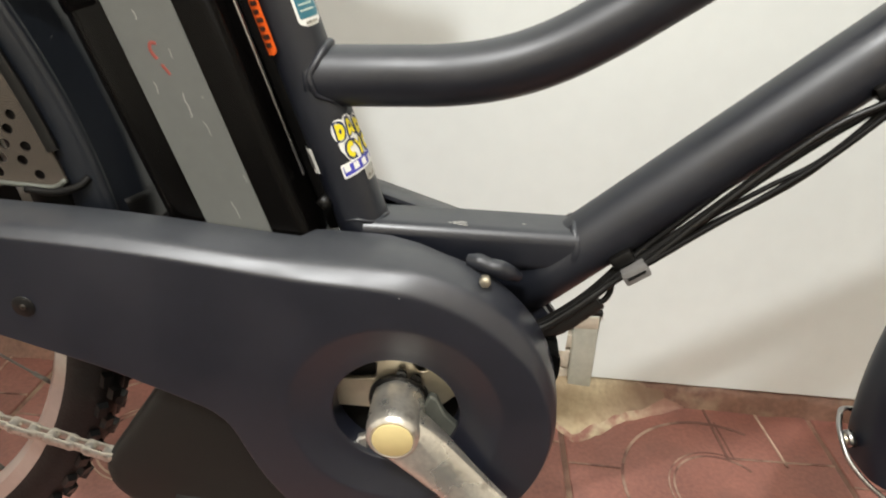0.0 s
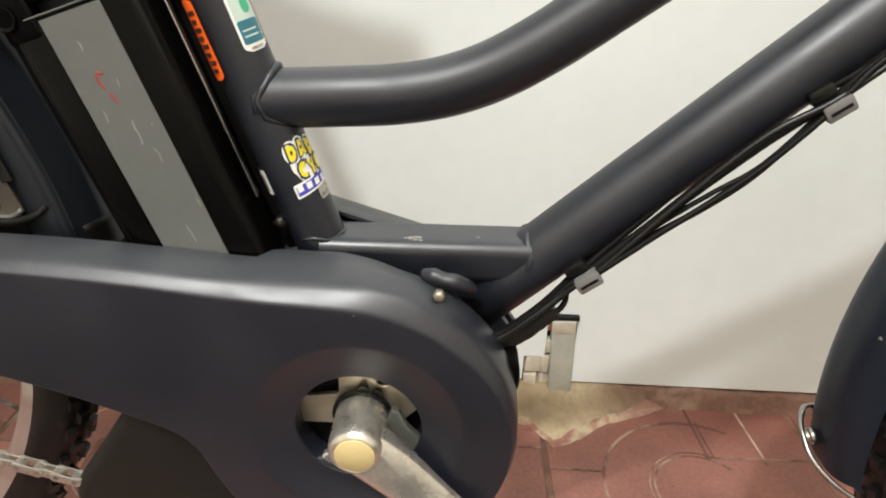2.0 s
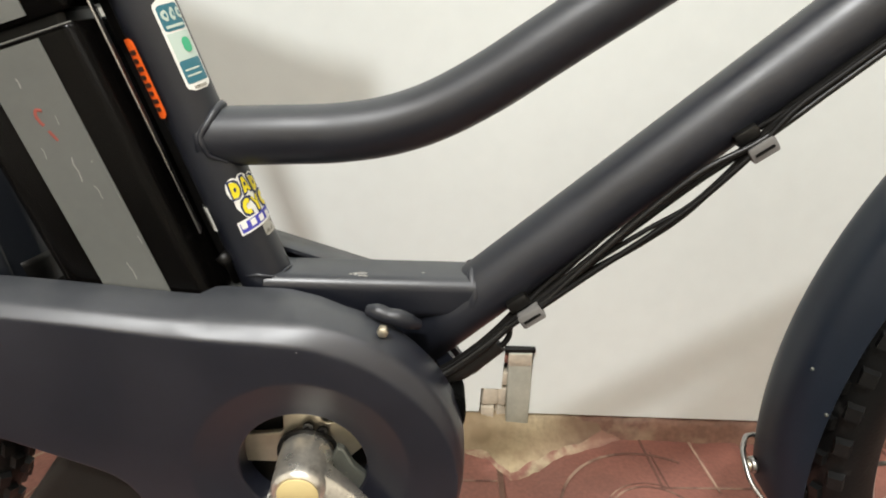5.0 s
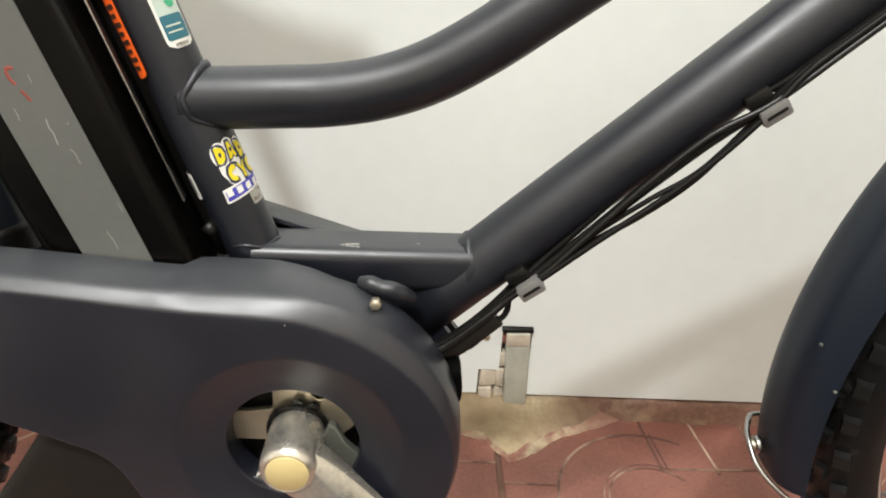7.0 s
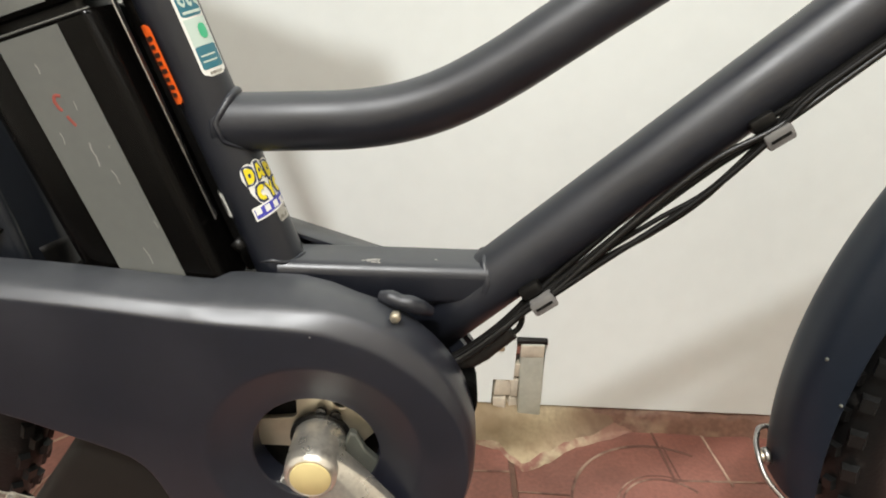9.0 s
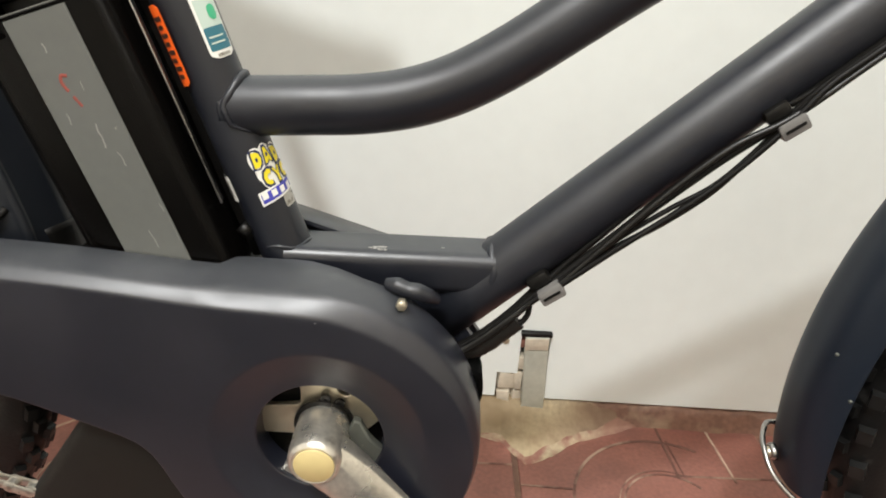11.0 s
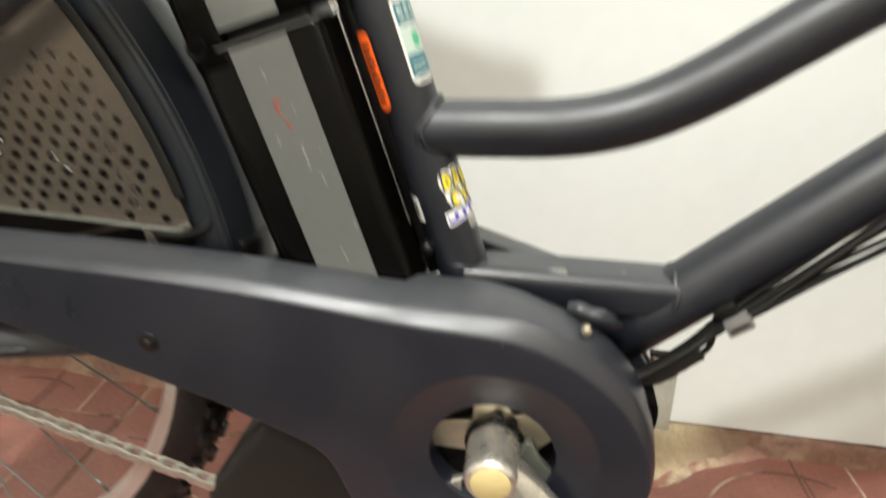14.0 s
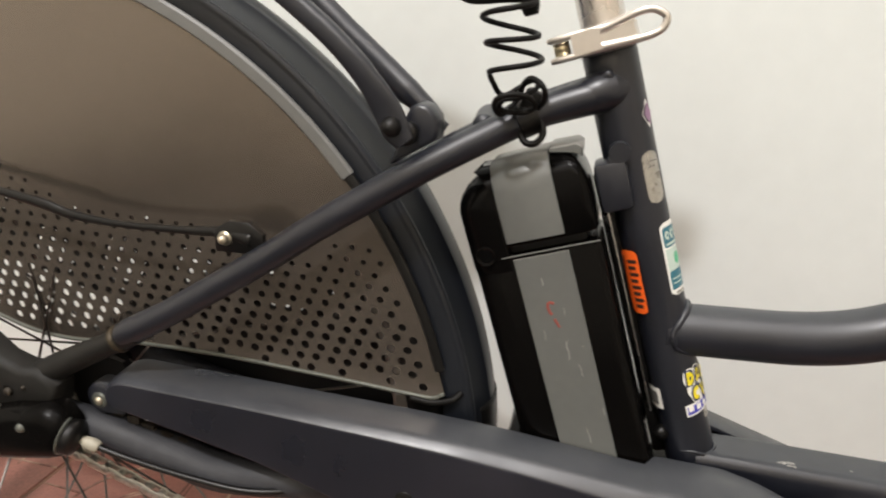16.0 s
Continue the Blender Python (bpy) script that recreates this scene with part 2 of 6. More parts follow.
def again(ob, m, parent=None):
    """One more object on the same mesh, placed by m."""
    o = new(ob.name.split(".")[0], ob.data)
    o.parent = parent if parent else ob.parent
    o.matrix_basis = m
    return o


def smooth_path(pts, n=8):
    """Catmull-Rom through the points."""
    pts = [Vector(p) for p in pts]
    if len(pts) < 3:
        return pts
    ext = [pts[0] * 2 - pts[1]] + pts + [pts[-1] * 2 - pts[-2]]
    out = []
    for i in range(1, len(ext) - 2):
        a, b, c, d = ext[i - 1:i + 3]
        for k in range(n):
            t = k / n
            out.append(0.5 * ((2 * b) + (c - a) * t + (2 * a - 5 * b + 4 * c - d) * t * t + (3 * b - a - 3 * c + d) * t ** 3))
    return out + [pts[-1]]


def loft(bm, rings, caps=True, closed=False):
    vs = [[bm.verts.new(p) for p in r] for r in rings]
    n = len(vs[0])
    m = len(vs)
    for i in range(m if closed else m - 1):
        a, b = vs[i], vs[(i + 1) % m]
        for k in range(n):
            bm.faces.new((a[k], a[(k + 1) % n], b[(k + 1) % n], b[k]))
    if caps and not closed:
        bm.faces.new(vs[0][::-1])
        bm.faces.new(vs[-1])
    return vs


def tube(bm, pts, radius, seg=20, n=8, caps=True, flat=1.0):
    """A round tube along a smooth path; radius may be a list, one for each given point."""
    path = smooth_path(pts, n)
    if isinstance(radius, (list, tuple)):
        rs = [float(v) for v in np.interp(np.linspace(0, len(pts) - 1, len(path)), range(len(pts)), radius)]
    else:
        rs = [radius] * len(path)
    rings = []
    up = None
    for i, p in enumerate(path):
        tan = (path[min(i + 1, len(path) - 1)] - path[max(i - 1, 0)]).normalized()
        if up is None:
            ref = Vector((0, 1, 0)) if abs(tan.y) < 0.9 else Vector((0, 0, 1))
            up = tan.cross(ref).normalized()
        up = (up - tan * up.dot(tan)).normalized()
        side = tan.cross(up)
        rings.append([p + rs[i] * (math.cos(a) * up + flat * math.sin(a) * side) for a in (2 * math.pi * k / seg for k in range(seg))])
    loft(bm, rings, caps)
    return bm


def new_tube(*args, **kw):
    return tube(bmesh.new(), *args, **kw)


def box(bm, m, sx, sy, sz, bevel=0.0, seg=2):
    r = bmesh.ops.create_cube(bm, size=1.0, matrix=m @ Matrix.Diagonal((sx, sy, sz, 1)))
    if bevel:
        es = {e for v in r["verts"] for e in v.link_edges}
        bmesh.ops.bevel(bm, geom=list(es), offset=bevel, segments=seg, affect="EDGES", profile=0.5)
    return bm


def new_box(m, sx, sy, sz, bevel=0.0, seg=2):
    return box(bmesh.new(), m, sx, sy, sz, bevel, seg)


def lathe_y(bm, centre, profile, seg=64, a0=0.0, a1=360.0, closed_profile=False):
    """Turns a profile of (radius, y) about the axis along y through centre (x, z)."""
    full = abs(a1 - a0) >= 359.9
    steps = seg if full else seg + 1
    rows = []
    for i in range(steps):
        a = radians(a0 + (a1 - a0) * i / seg)
        rows.append([bm.verts.new((centre[0] + r * math.cos(a), y, centre[1] + r * math.sin(a))) for r, y in profile])
    k = len(profile)
    for i in range(seg):
        a, b = rows[i], rows[(i + 1) % steps]
        for j in range(k if closed_profile else k - 1):
            bm.faces.new((a[j], a[(j + 1) % k], b[(j + 1) % k], b[j]))
    if not full and closed_profile:
        bm.faces.new(rows[0][::-1])
        bm.faces.new(rows[-1])
    return bm


def disc_y(bm, centre, y0, y1, r, seg=24, bevel=0.0):
    """A short round pin along y from y0 (front) to y1."""
    prof = [(0.0001, y0), (r - bevel, y0), (r, y0 + bevel), (r, y1), (0.0001, y1)] if bevel else [(0.0001, y0), (r, y0), (r, y1), (0.0001, y1)]
    return lathe_y(bm, centre, prof, seg)


def outline_offset(pts, d):
    """Moves a closed outline inward by d (counter-clockwise outline)."""
    out = []
    n = len(pts)
    for i in range(n):
        a, b, c = Vector(pts[i - 1]), Vector(pts[i]), Vector(pts[(i + 1) % n])
        t1, t2 = (b - a).normalized(), (c - b).normalized()
        nrm = Vector((-(t1 + t2).y, (t1 + t2).x))
        nrm = nrm.normalized() if nrm.length > 1e-6 else Vector((-t1.y, t1.x))
        out.append(b + nrm * d / max(0.6, nrm.dot(Vector((-t1.y, t1.x)))))
    return out


def rounded_plate(bm, pts, levels):
    """Stacks the outline (x, z) at levels of (inset, y) and closes both ends."""
    rings = [[Vector((p.x, y, p.y)) for p in outline_offset(pts, d)] for d, y in levels]
    loft(bm, rings, True)
    return bm


def bolt_y(bm, x, y, z, r, h=0.003, seg=14):
    """A dome-headed bolt facing -y."""
    prof = [(0.0001, y - h), (r * 0.55, y - h * 0.95), (r * 0.9, y - h * 0.6), (r, y - h * 0.2), (r, y), (r * 1.35, y), (r * 1.35, y + 0.001), (0.0001, y + 0.001)]
    return lathe_y(bm, (x, z), prof, seg)


def empty(name, label, category, place=(0, 0, 0), group=""):
    e = new(name)
    e.empty_display_size = 0.05
    e.location = place
    return tagged(e, label, category, group)


# ---- the place ----
WALL_Y = 0.356
PANEL_Z = 0.036

# white panel with a stepped notch cut in its lower edge
def build_panel():
    bm = bmesh.new()
    # blocks that share edges: beside, above and inside the step of the notch
    blocks = [(-2.6, 0.175, PANEL_Z, 3.3), (0.175, 0.202, 0.074, 3.3), (0.202, 0.240, 0.142, 3.3), (0.240, 2.8, PANEL_Z, 3.3)]
    xs = (-2.6, 0.175, 0.202, 0.240, 2.8)
    zs = (PANEL_Z, 0.074, 0.142, 3.3)
    grid = {}
    for y in (WALL_Y, WALL_Y + 0.006):
        for x0, x1, z0, _ in blocks:
            for za, zb in zip(zs, zs[1:]):
                if za < z0 - 1e-6:
                    continue
                q = []
                for x, z in ((x0, za), (x1, za), (x1, zb), (x0, zb)):
                    k = (x, y, z)
                    if k not in grid:
                        grid[k] = bm.verts.new(k)
                    q.append(grid[k])
                bm.faces.new(q)
    edges = [e for e in bm.edges if len(e.link_faces) == 1 and e.verts[0].co.y < WALL_Y + 0.001]
    for e in edges:
        v = [grid[(xx, WALL_Y + 0.006, zz)] for xx, zz in ((kx, kz) for kx, ky, kz in grid if ky == WALL_Y) if (grid[(xx, WALL_Y, zz)] in e.verts[:])]
        w = [grid[(xx, WALL_Y, zz)] for xx, zz in ((kx, kz) for kx, ky, kz in grid if ky == WALL_Y) if (grid[(xx, WALL_Y, zz)] in e.verts[:])]
        if len(v) == 2:
            bm.faces.new((w[0], w[1], v[1], v[0]))
    return tagged(part("wall_north", bm, PANEL, None, "smooth white wall panel with a notch at its foot", False), "", "wall", "", "structure")


build_panel()


def plain_slab(name, lo, hi, mat, label, category):
    c = [(a + b) / 2 for a, b in zip(lo, hi)]
    s = [b - a for a, b in zip(lo, hi)]
    return tagged(part(name, new_box(pose(*c), *s), mat, None, label, False), "", category, "", "structure")


plain_slab("wall_backing", (-2.6, WALL_Y + 0.045, -0.1), (2.8, WALL_Y + 0.12, 3.3), WALLM, "rough plaster wall behind the white panel", "wall")
plain_slab("wall_south", (-2.6, -4.1, -0.1), (2.8, -4.0, 3.3), ROOM, "unseen plain beige wall", "wall")
plain_slab("wall_west", (-2.7, -4.0, -0.1), (-2.6, WALL_Y + 0.12, 3.3), WESTM, "pale shop wall", "wall")
plain_slab("wall_east", (2.8, -4.0, -0.1), (2.9, WALL_Y + 0.12, 3.3), ROOM, "unseen plain beige wall", "wall")
plain_slab("ceiling", (-2.7, -4.1, 3.3), (2.9, WALL_Y + 0.12, 3.4), CEILM, "plain white shop ceiling", "ceiling")
floor = plain_slab("floor", (-2.6, -4.0, -0.10), (2.8, WALL_Y + 0.05, -0.007), FLOORM, "terracotta paving floor with embossed circles", "floor")


plain_slab("floor_bed", (-2.6, -0.312, -0.007), (2.8, WALL_Y + 0.045, -0.0022), DIRT, "dirty brown mortar under the paving tiles", "floor")


# stub of painted steel and broken plaster in the notch
def build_post():
    e = empty("steel_door_track", "grey painted steel upright in the wall panel's notch", "metal post", (0.222, WALL_Y, 0.0))
    m = pose(0.2240, WALL_Y + 0.006, 0.078, 0, -2.5, 0)
    bm = new_box(m, 0.030, 0.030, 0.116, 0.0012)
    ob = part("upright", bm, POSTM, e)
    ob.matrix_parent_inverse = e.matrix_world.inverted() if e.matrix_world.translation.length else Matrix.Translation((-0.222, -WALL_Y, 0))
    ob.matrix_parent_inverse = Matrix.Translation((-0.222, -WALL_Y, 0))
    bm = new_box(pose(0.2205, WALL_Y + 0.008, 0.1385), 0.040, 0.03, 0.006, 0.001)
    ob = part("top_lip", bm, BLACK, e, "dark rubber lip")
    ob.matrix_parent_inverse = Matrix.Translation((-0.222, -WALL_Y, 0))
    for k, (px, pz, sx, sz, turn) in enumerate(((0.1885, 0.0600, 0.0240, 0.0240, 3), (0.2055, 0.0620, 0.0080, 0.0260, -2), (0.1880, 0.0330, 0.0150, 0.0240, -4), (0.2025, 0.0320, 0.0125, 0.0250, 5), (0.2075, 0.0900, 0.0110, 0.0180, 2))):
        bm = bmesh.new()
        box(bm, pose(px, WALL_Y + 0.014 - 0.0015 * (k % 3), pz, 0, turn, 3 * turn), sx + 0.0016, 0.026, sz + 0.0012, 0.0012, 2)
        for v in bm.verts:
            v.co += 0.0018 * noise.noise_vector(v.co * 110)
        ob = part("plaster_chunk", bm, BRICKM, e, "crumbling cream plaster")
        ob.matrix_parent_inverse = Matrix.Translation((-0.222, -WALL_Y, 0))
    bm = new_box(pose(0.2070, WALL_Y + 0.032, 0.075), 0.064, 0.006, 0.130, 0.001)
    ob = part("backing", bm, DIRT, e, "dark brown backing in the plaster gaps")
    ob.matrix_parent_inverse = Matrix.Translation((-0.222, -WALL_Y, 0))
    bm = new_box(pose(0.2213, WALL_Y - 0.0092, 0.1265, 0, -2.5, 0), 0.0300, 0.0012, 0.0170, 0.0004)
    ob = part("paint_patch", bm, BRICKM, e, "flaking cream paint")
    ob.matrix_parent_inverse = Matrix.Translation((-0.222, -WALL_Y, 0))
    for m, size in ((pose(0.2055, WALL_Y + 0.004, 0.0900, 0, 3, 4), (0.0075, 0.006, 0.009)), (pose(0.2050, WALL_Y + 0.003, 0.1220, 0, -3, 0), (0.0060, 0.006, 0.014))):
        ob = part("rubble", new_box(m, *size, 0.001), TILEM, e, "broken reddish brick")
        ob.matrix_parent_inverse = Matrix.Translation((-0.222, -WALL_Y, 0))
    bm = bolt_y(bmesh.new(), 0.182, WALL_Y - 0.001, 0.124, 0.0035, 0.002)
    tagged(part("wall_screw", bm, STEEL, None, "small grey screw in the white panel"), "", "screw")


build_post()


# cement skirting that slopes from the panel to the paving
def skirt_mesh(x0, x1, nx, reach_of, lift, thin=False):
    bm = bmesh.new()
    ny = 22
    grid = []
    for i in range(nx + 1):
        x = x0 + (x1 - x0) * i / nx
        reach = reach_of(x)
        row = []
        for j in range(ny + 1):
            t = j / ny
            y = WALL_Y + 0.044 - t * (0.044 + reach)
            s = max(0.0, (WALL_Y - y) / reach)
            z = (PANEL_Z - 0.003) * (1 - s) ** 1.4 - 0.001 if s > 0 else PANEL_Z - 0.004
            z += 0.0022 * noise.noise((x * 45, y * 45, 0.3)) * (1 - 0.6 * s)
            up = lift
            if thin:                                     # the patch thins out and dips under the dirt at its far end
                up += 0.0016 * noise.noise((x * 38, y * 38, 2.3)) - 0.0070 * max(0.0, (x - 0.285) / 0.09)
            row.append(bm.verts.new((x, y, max(z, -0.0035) + up if t < 1 else -0.006)))
        grid.append(row)
    for i in range(nx):
        for j in range(ny):
            bm.faces.new((grid[i][j], grid[i + 1][j], grid[i + 1][j + 1], grid[i][j + 1]))
    return bm


def dirt_reach(x):
    thin = 1 - 0.62 * min(1.0, max(0.0, (x - 0.24) / 0.12))
    return max(0.005, thin * (0.018 + 0.010 * noise.noise((x * 7.0, 3.1, 0)) + 0.007 * noise.noise((x * 26.0, 1.7, 0)) + 0.003 * noise.noise((x * 120.0, 4.4, 0))))


SPREAD = [(0.06, 0.030), (0.15, 0.038), (0.185, 0.050), (0.198, 0.074), (0.212, 0.090), (0.228, 0.079), (0.245, 0.062), (0.275, 0.046), (0.31, 0.026), (0.345, 0.012), (0.385, 0.004)]


def cement_reach(x):
    for (xa, ra), (xb, rb) in zip(SPREAD, SPREAD[1:]):
        if x <= xb:
            r = ra + (rb - ra) * (x - xa) / (xb - xa)
            break
    else:
        r = 0.004
    return max(0.004, r + 0.007 * noise.noise((x * 22.0, 5.7, 0)) + 0.0018 * noise.noise((x * 90.0, 2.2, 0)))


tagged(part("baseboard", skirt_mesh(-1.2, 1.6, 700, dirt_reach, 0.0), DIRT, None, "dirty brown mortar along the wall foot"), "", "skirting", "", "structure")
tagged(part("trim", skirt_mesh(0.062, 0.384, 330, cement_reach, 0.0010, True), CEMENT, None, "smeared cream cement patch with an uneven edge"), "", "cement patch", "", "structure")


def smear_mesh(x0, x1, n):
    """A thin ragged film of pale cement along the outer edge of the patch."""
    bm = bmesh.new()
    rows = []
    for i in range(n + 1):
        x = x0 + (x1 - x0) * i / n
        edge = WALL_Y - cement_reach(x)
        fade = min(1.0, 8 * i / n, 8 * (n - i) / n)
        w = fade * max(0.0008, 0.0065 + 0.006 * noise.noise((x * 18, 8.1, 0)) + 0.0016 * noise.noise((x * 90, 2.7, 0)))
        inn = fade * max(0.0008, 0.0060 + 0.004 * noise.noise((x * 40, 5.1, 0)))
        row = []
        for y, lift in ((edge + inn, 0.0034), (edge + inn * 0.4, 0.0030), (edge, 0.0020), (edge - w * 0.6, 0.0014), (edge - w, 0.0002)):
            s = max(0.0, (WALL_Y - y) / max(0.004, cement_reach(x)))
            z = (PANEL_Z - 0.003) * max(0.0, 1 - s) ** 1.4
            row.append(bm.verts.new((x, y, z + lift)))
        rows.append(row)
    for a, b in zip(rows, rows[1:]):
        for j in range(4):
            bm.faces.new((a[j], b[j], b[j + 1], a[j + 1]))
    return bm


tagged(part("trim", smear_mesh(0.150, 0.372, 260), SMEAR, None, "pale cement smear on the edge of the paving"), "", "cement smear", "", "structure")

# ---- the bicycle ----
bike = empty("electric_bicycle", "matt dark navy step-through electric bicycle with enclosed chain case", "bicycle")
ST = Vector((-0.0085, 0, 0.4175))          # foot of the seat tube
SD = Vector((-0.3304, 0, 0.9438))          # its direction
SV = Vector((0.9438, 0, 0.3304))           # forward, across it
BB = (0.024, 0.311)                        # crank axis x, z
RA = (-0.495, 0.365)                       # rear axle
FA = (0.700, 0.335)                        # front axle


def on_seat(u, v=0.0, y=0.0):
    return ST + SD * u + SV * v + Vector((0, y, 0))


part("seat_tube", new_tube([on_seat(-0.03), on_seat(0.12), on_seat(0.270)], 0.0158, 32), PAINT, bike)


def weld(p, axis, r, w=0.004):
    """A bead of weld round a tube of radius r at p."""
    q = Vector(axis).to_track_quat("Z", "Y").to_matrix()
    pts = []
    for k in range(28):
        a = 2 * math.pi * k / 28
        pts.append(Vector(p) + q @ Vector((r * math.cos(a), r * math.sin(a), 0.001 * math.sin(5 * a))))
    bm = bmesh.new()
    rings = []
    for k in range(28):
        c = pts[k]
        out = (c - Vector(p)).normalized()
        ax = Vector(axis).normalized()
        rings.append([c + w * (math.cos(b) * out + math.sin(b) * ax) for b in (2 * math.pi * j / 8 for j in range(8))])
    loft(bm, rings, False, True)
    return bm


TOP = [(-0.036, 0, 0.4955), (-0.020, 0, 0.4965), (0.010, 0, 0.4985), (0.040, 0, 0.5010), (0.068, 0, 0.5065), (0.094, 0, 0.5165), (0.122, 0, 0.5330), (0.152, 0, 0.5545),
       (0.185, 0, 0.5780), (0.300, 0, 0.6580), (0.480, 0, 0.7830)]
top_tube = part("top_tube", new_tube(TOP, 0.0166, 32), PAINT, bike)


def saddle_weld(u, r, w):
    """The weld where the top tube meets the seat tube; thick above, thin below."""
    bm = bmesh.new()
    rings = []
    pts = []
    for k in range(40):
        a = 2 * math.pi * k / 40
        y, h = r * math.sin(a), r * math.cos(a)
        pts.append(on_seat(u + h, math.sqrt(max(0.0, 0.0160 ** 2 - min(abs(y), 0.0155) ** 2)), y))
    for k in range(40):
        tan = (pts[(k + 1) % 40] - pts[k - 1]).normalized()
        out = (pts[k] - on_seat(u, 0.004)).normalized()
        out = (out - tan * out.dot(tan)).normalized()
        bi = tan.cross(out)
        ww = w * (0.62 + 0.38 * math.cos(2 * math.pi * k / 40)) * (1 + 0.10 * math.sin(k * 2.1))
        rings.append([pts[k] + ww * (math.cos(b) * out + math.sin(b) * bi) for b in (2 * math.pi * j / 10 for j in range(10))])
    loft(bm, rings, False, True)
    return bm


part("weld_bead", saddle_weld(0.0795, 0.0166, 0.0026), PAINT, top_tube)
DN1 = Vector((0.540, 0, 0.789))
DN0 = DN1.lerp(Vector((0.098, 0, 0.378)), 1.022)
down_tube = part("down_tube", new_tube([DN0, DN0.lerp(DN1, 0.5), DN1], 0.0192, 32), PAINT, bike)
part("head_tube", new_tube([(0.590, 0, 0.700), (0.535, 0, 0.860)], 0.021, 24), PAINT, bike)


# box-section brace between seat tube and down tube
def build_brace():
    bm = bmesh.new()
    rings = []
    for i in range(9):
        t = i / 8
        x = -0.004 + 0.126 * t
        zc = 0.4035 + 0.002 * t
        hw, hh, rad = 0.0175, 0.0135, 0.0075
        ring = []
        for cx, cz, a0 in ((hw - rad, hh - rad, 0), (-hw + rad, hh - rad, 90), (-hw + rad, -hh + rad, 180), (hw - rad, -hh + rad, 270)):
            for k in range(6):
                a = radians(a0 + 90 * k / 5)
                ring.append(Vector((x, cx + rad * math.cos(a), zc + cz + rad * math.sin(a))))
        rings.append(ring)
    loft(bm, rings)
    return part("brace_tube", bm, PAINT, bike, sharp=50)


brace = build_brace()
part("weld_bead", weld((0.121, 0, 0.405), (1, 0, 0.03), 0.0165, 0.0030), PAINT, brace)
part("weld_bead", weld((-0.0065, 0, 0.4165), (0.0, 0, 1), 0.0156, 0.0012), PAINT, brace)

for x, y, w in ((0.0500, -0.0095, 0.0022), (0.0530, -0.0115, 0.0015), (0.0545, -0.0085, 0.0026), (0.0560, -0.0120, 0.0012), (0.0470, -0.0100, 0.0010), (0.0905, -0.0060, 0.0010)):
    bm = bmesh.new()
    loop = [(x + w * (1 + 0.35 * math.sin(3 * a + x * 900)) * math.cos(a), y + 0.55 * w * (1 + 0.35 * math.cos(2 * a + x * 700)) * math.sin(a)) for a in (2 * math.pi * k / 12 for k in range(12))]
    loft(bm, [[Vector((px, py, 0.4162 + 0.0020 * x / 0.126)) for px, py in loop], [Vector((px, py, 0.4174 + 0.0020 * x / 0.126)) for px, py in loop]])
    part("paint_scrape", bm, GRAZE, brace, "pale scraped paint")

# motor bracket plates between brace and down tube
def build_bracket():
    o = [(0.010, 0.360), (0.050, 0.300), (0.105, 0.325), (0.118, 0.340), (0.120, 0.350), (0.104, 0.372), (0.128, 0.392), (0.116, 0.402), (0.010, 0.402)]
    bm = bmesh.new()
    for y0, y1 in ((-0.012, -0.006), (0.006, 0.012)):
        rounded_plate(bm, [Vector(p) for p in o], [(0, y0), (0, y1)])
    return part("motor_bracket", bm, PAINT, bike, sharp=40)


build_bracket()
tail = [(0.072, 0.385), (0.070, 0.312), (0.100, 0.3150), (0.114, 0.3180), (0.1195, 0.3260), (0.1205, 0.3370), (0.1180, 0.3470), (0.107, 0.3530), (0.095, 0.368)]
tail = smooth_path([(x, 0, z) for x, z in tail + tail[:1]], 6)[:-1]
part("bracket_guard", rounded_plate(bmesh.new(), [Vector((p.x, p.z)) for p in tail], [(0.002, -0.034), (0, -0.032), (0, -0.014), (0.002, -0.012)]), INK, bike, "black plastic cable guard", sharp=40)
bm = new_tube([(0.0590, -0.0300, 0.4045), (0.0650, -0.0320, 0.4050), (0.0710, -0.0335, 0.4035), (0.0770, -0.0335, 0.4025), (0.0830, -0.0320, 0.3995), (0.0890, -0.0290, 0.3955)], [0.0036, 0.0050, 0.0047, 0.0052, 0.0048, 0.0030], 18)
boss = part("mount_boss", bm, PAINT, bike, sharp=60)
part("bolt", disc_y(bmesh.new(), (0.0690, 0.4008), -0.0490, -0.0440, 0.0033, 6, 0.0006), STEEL, boss, "brass-coloured bolt")


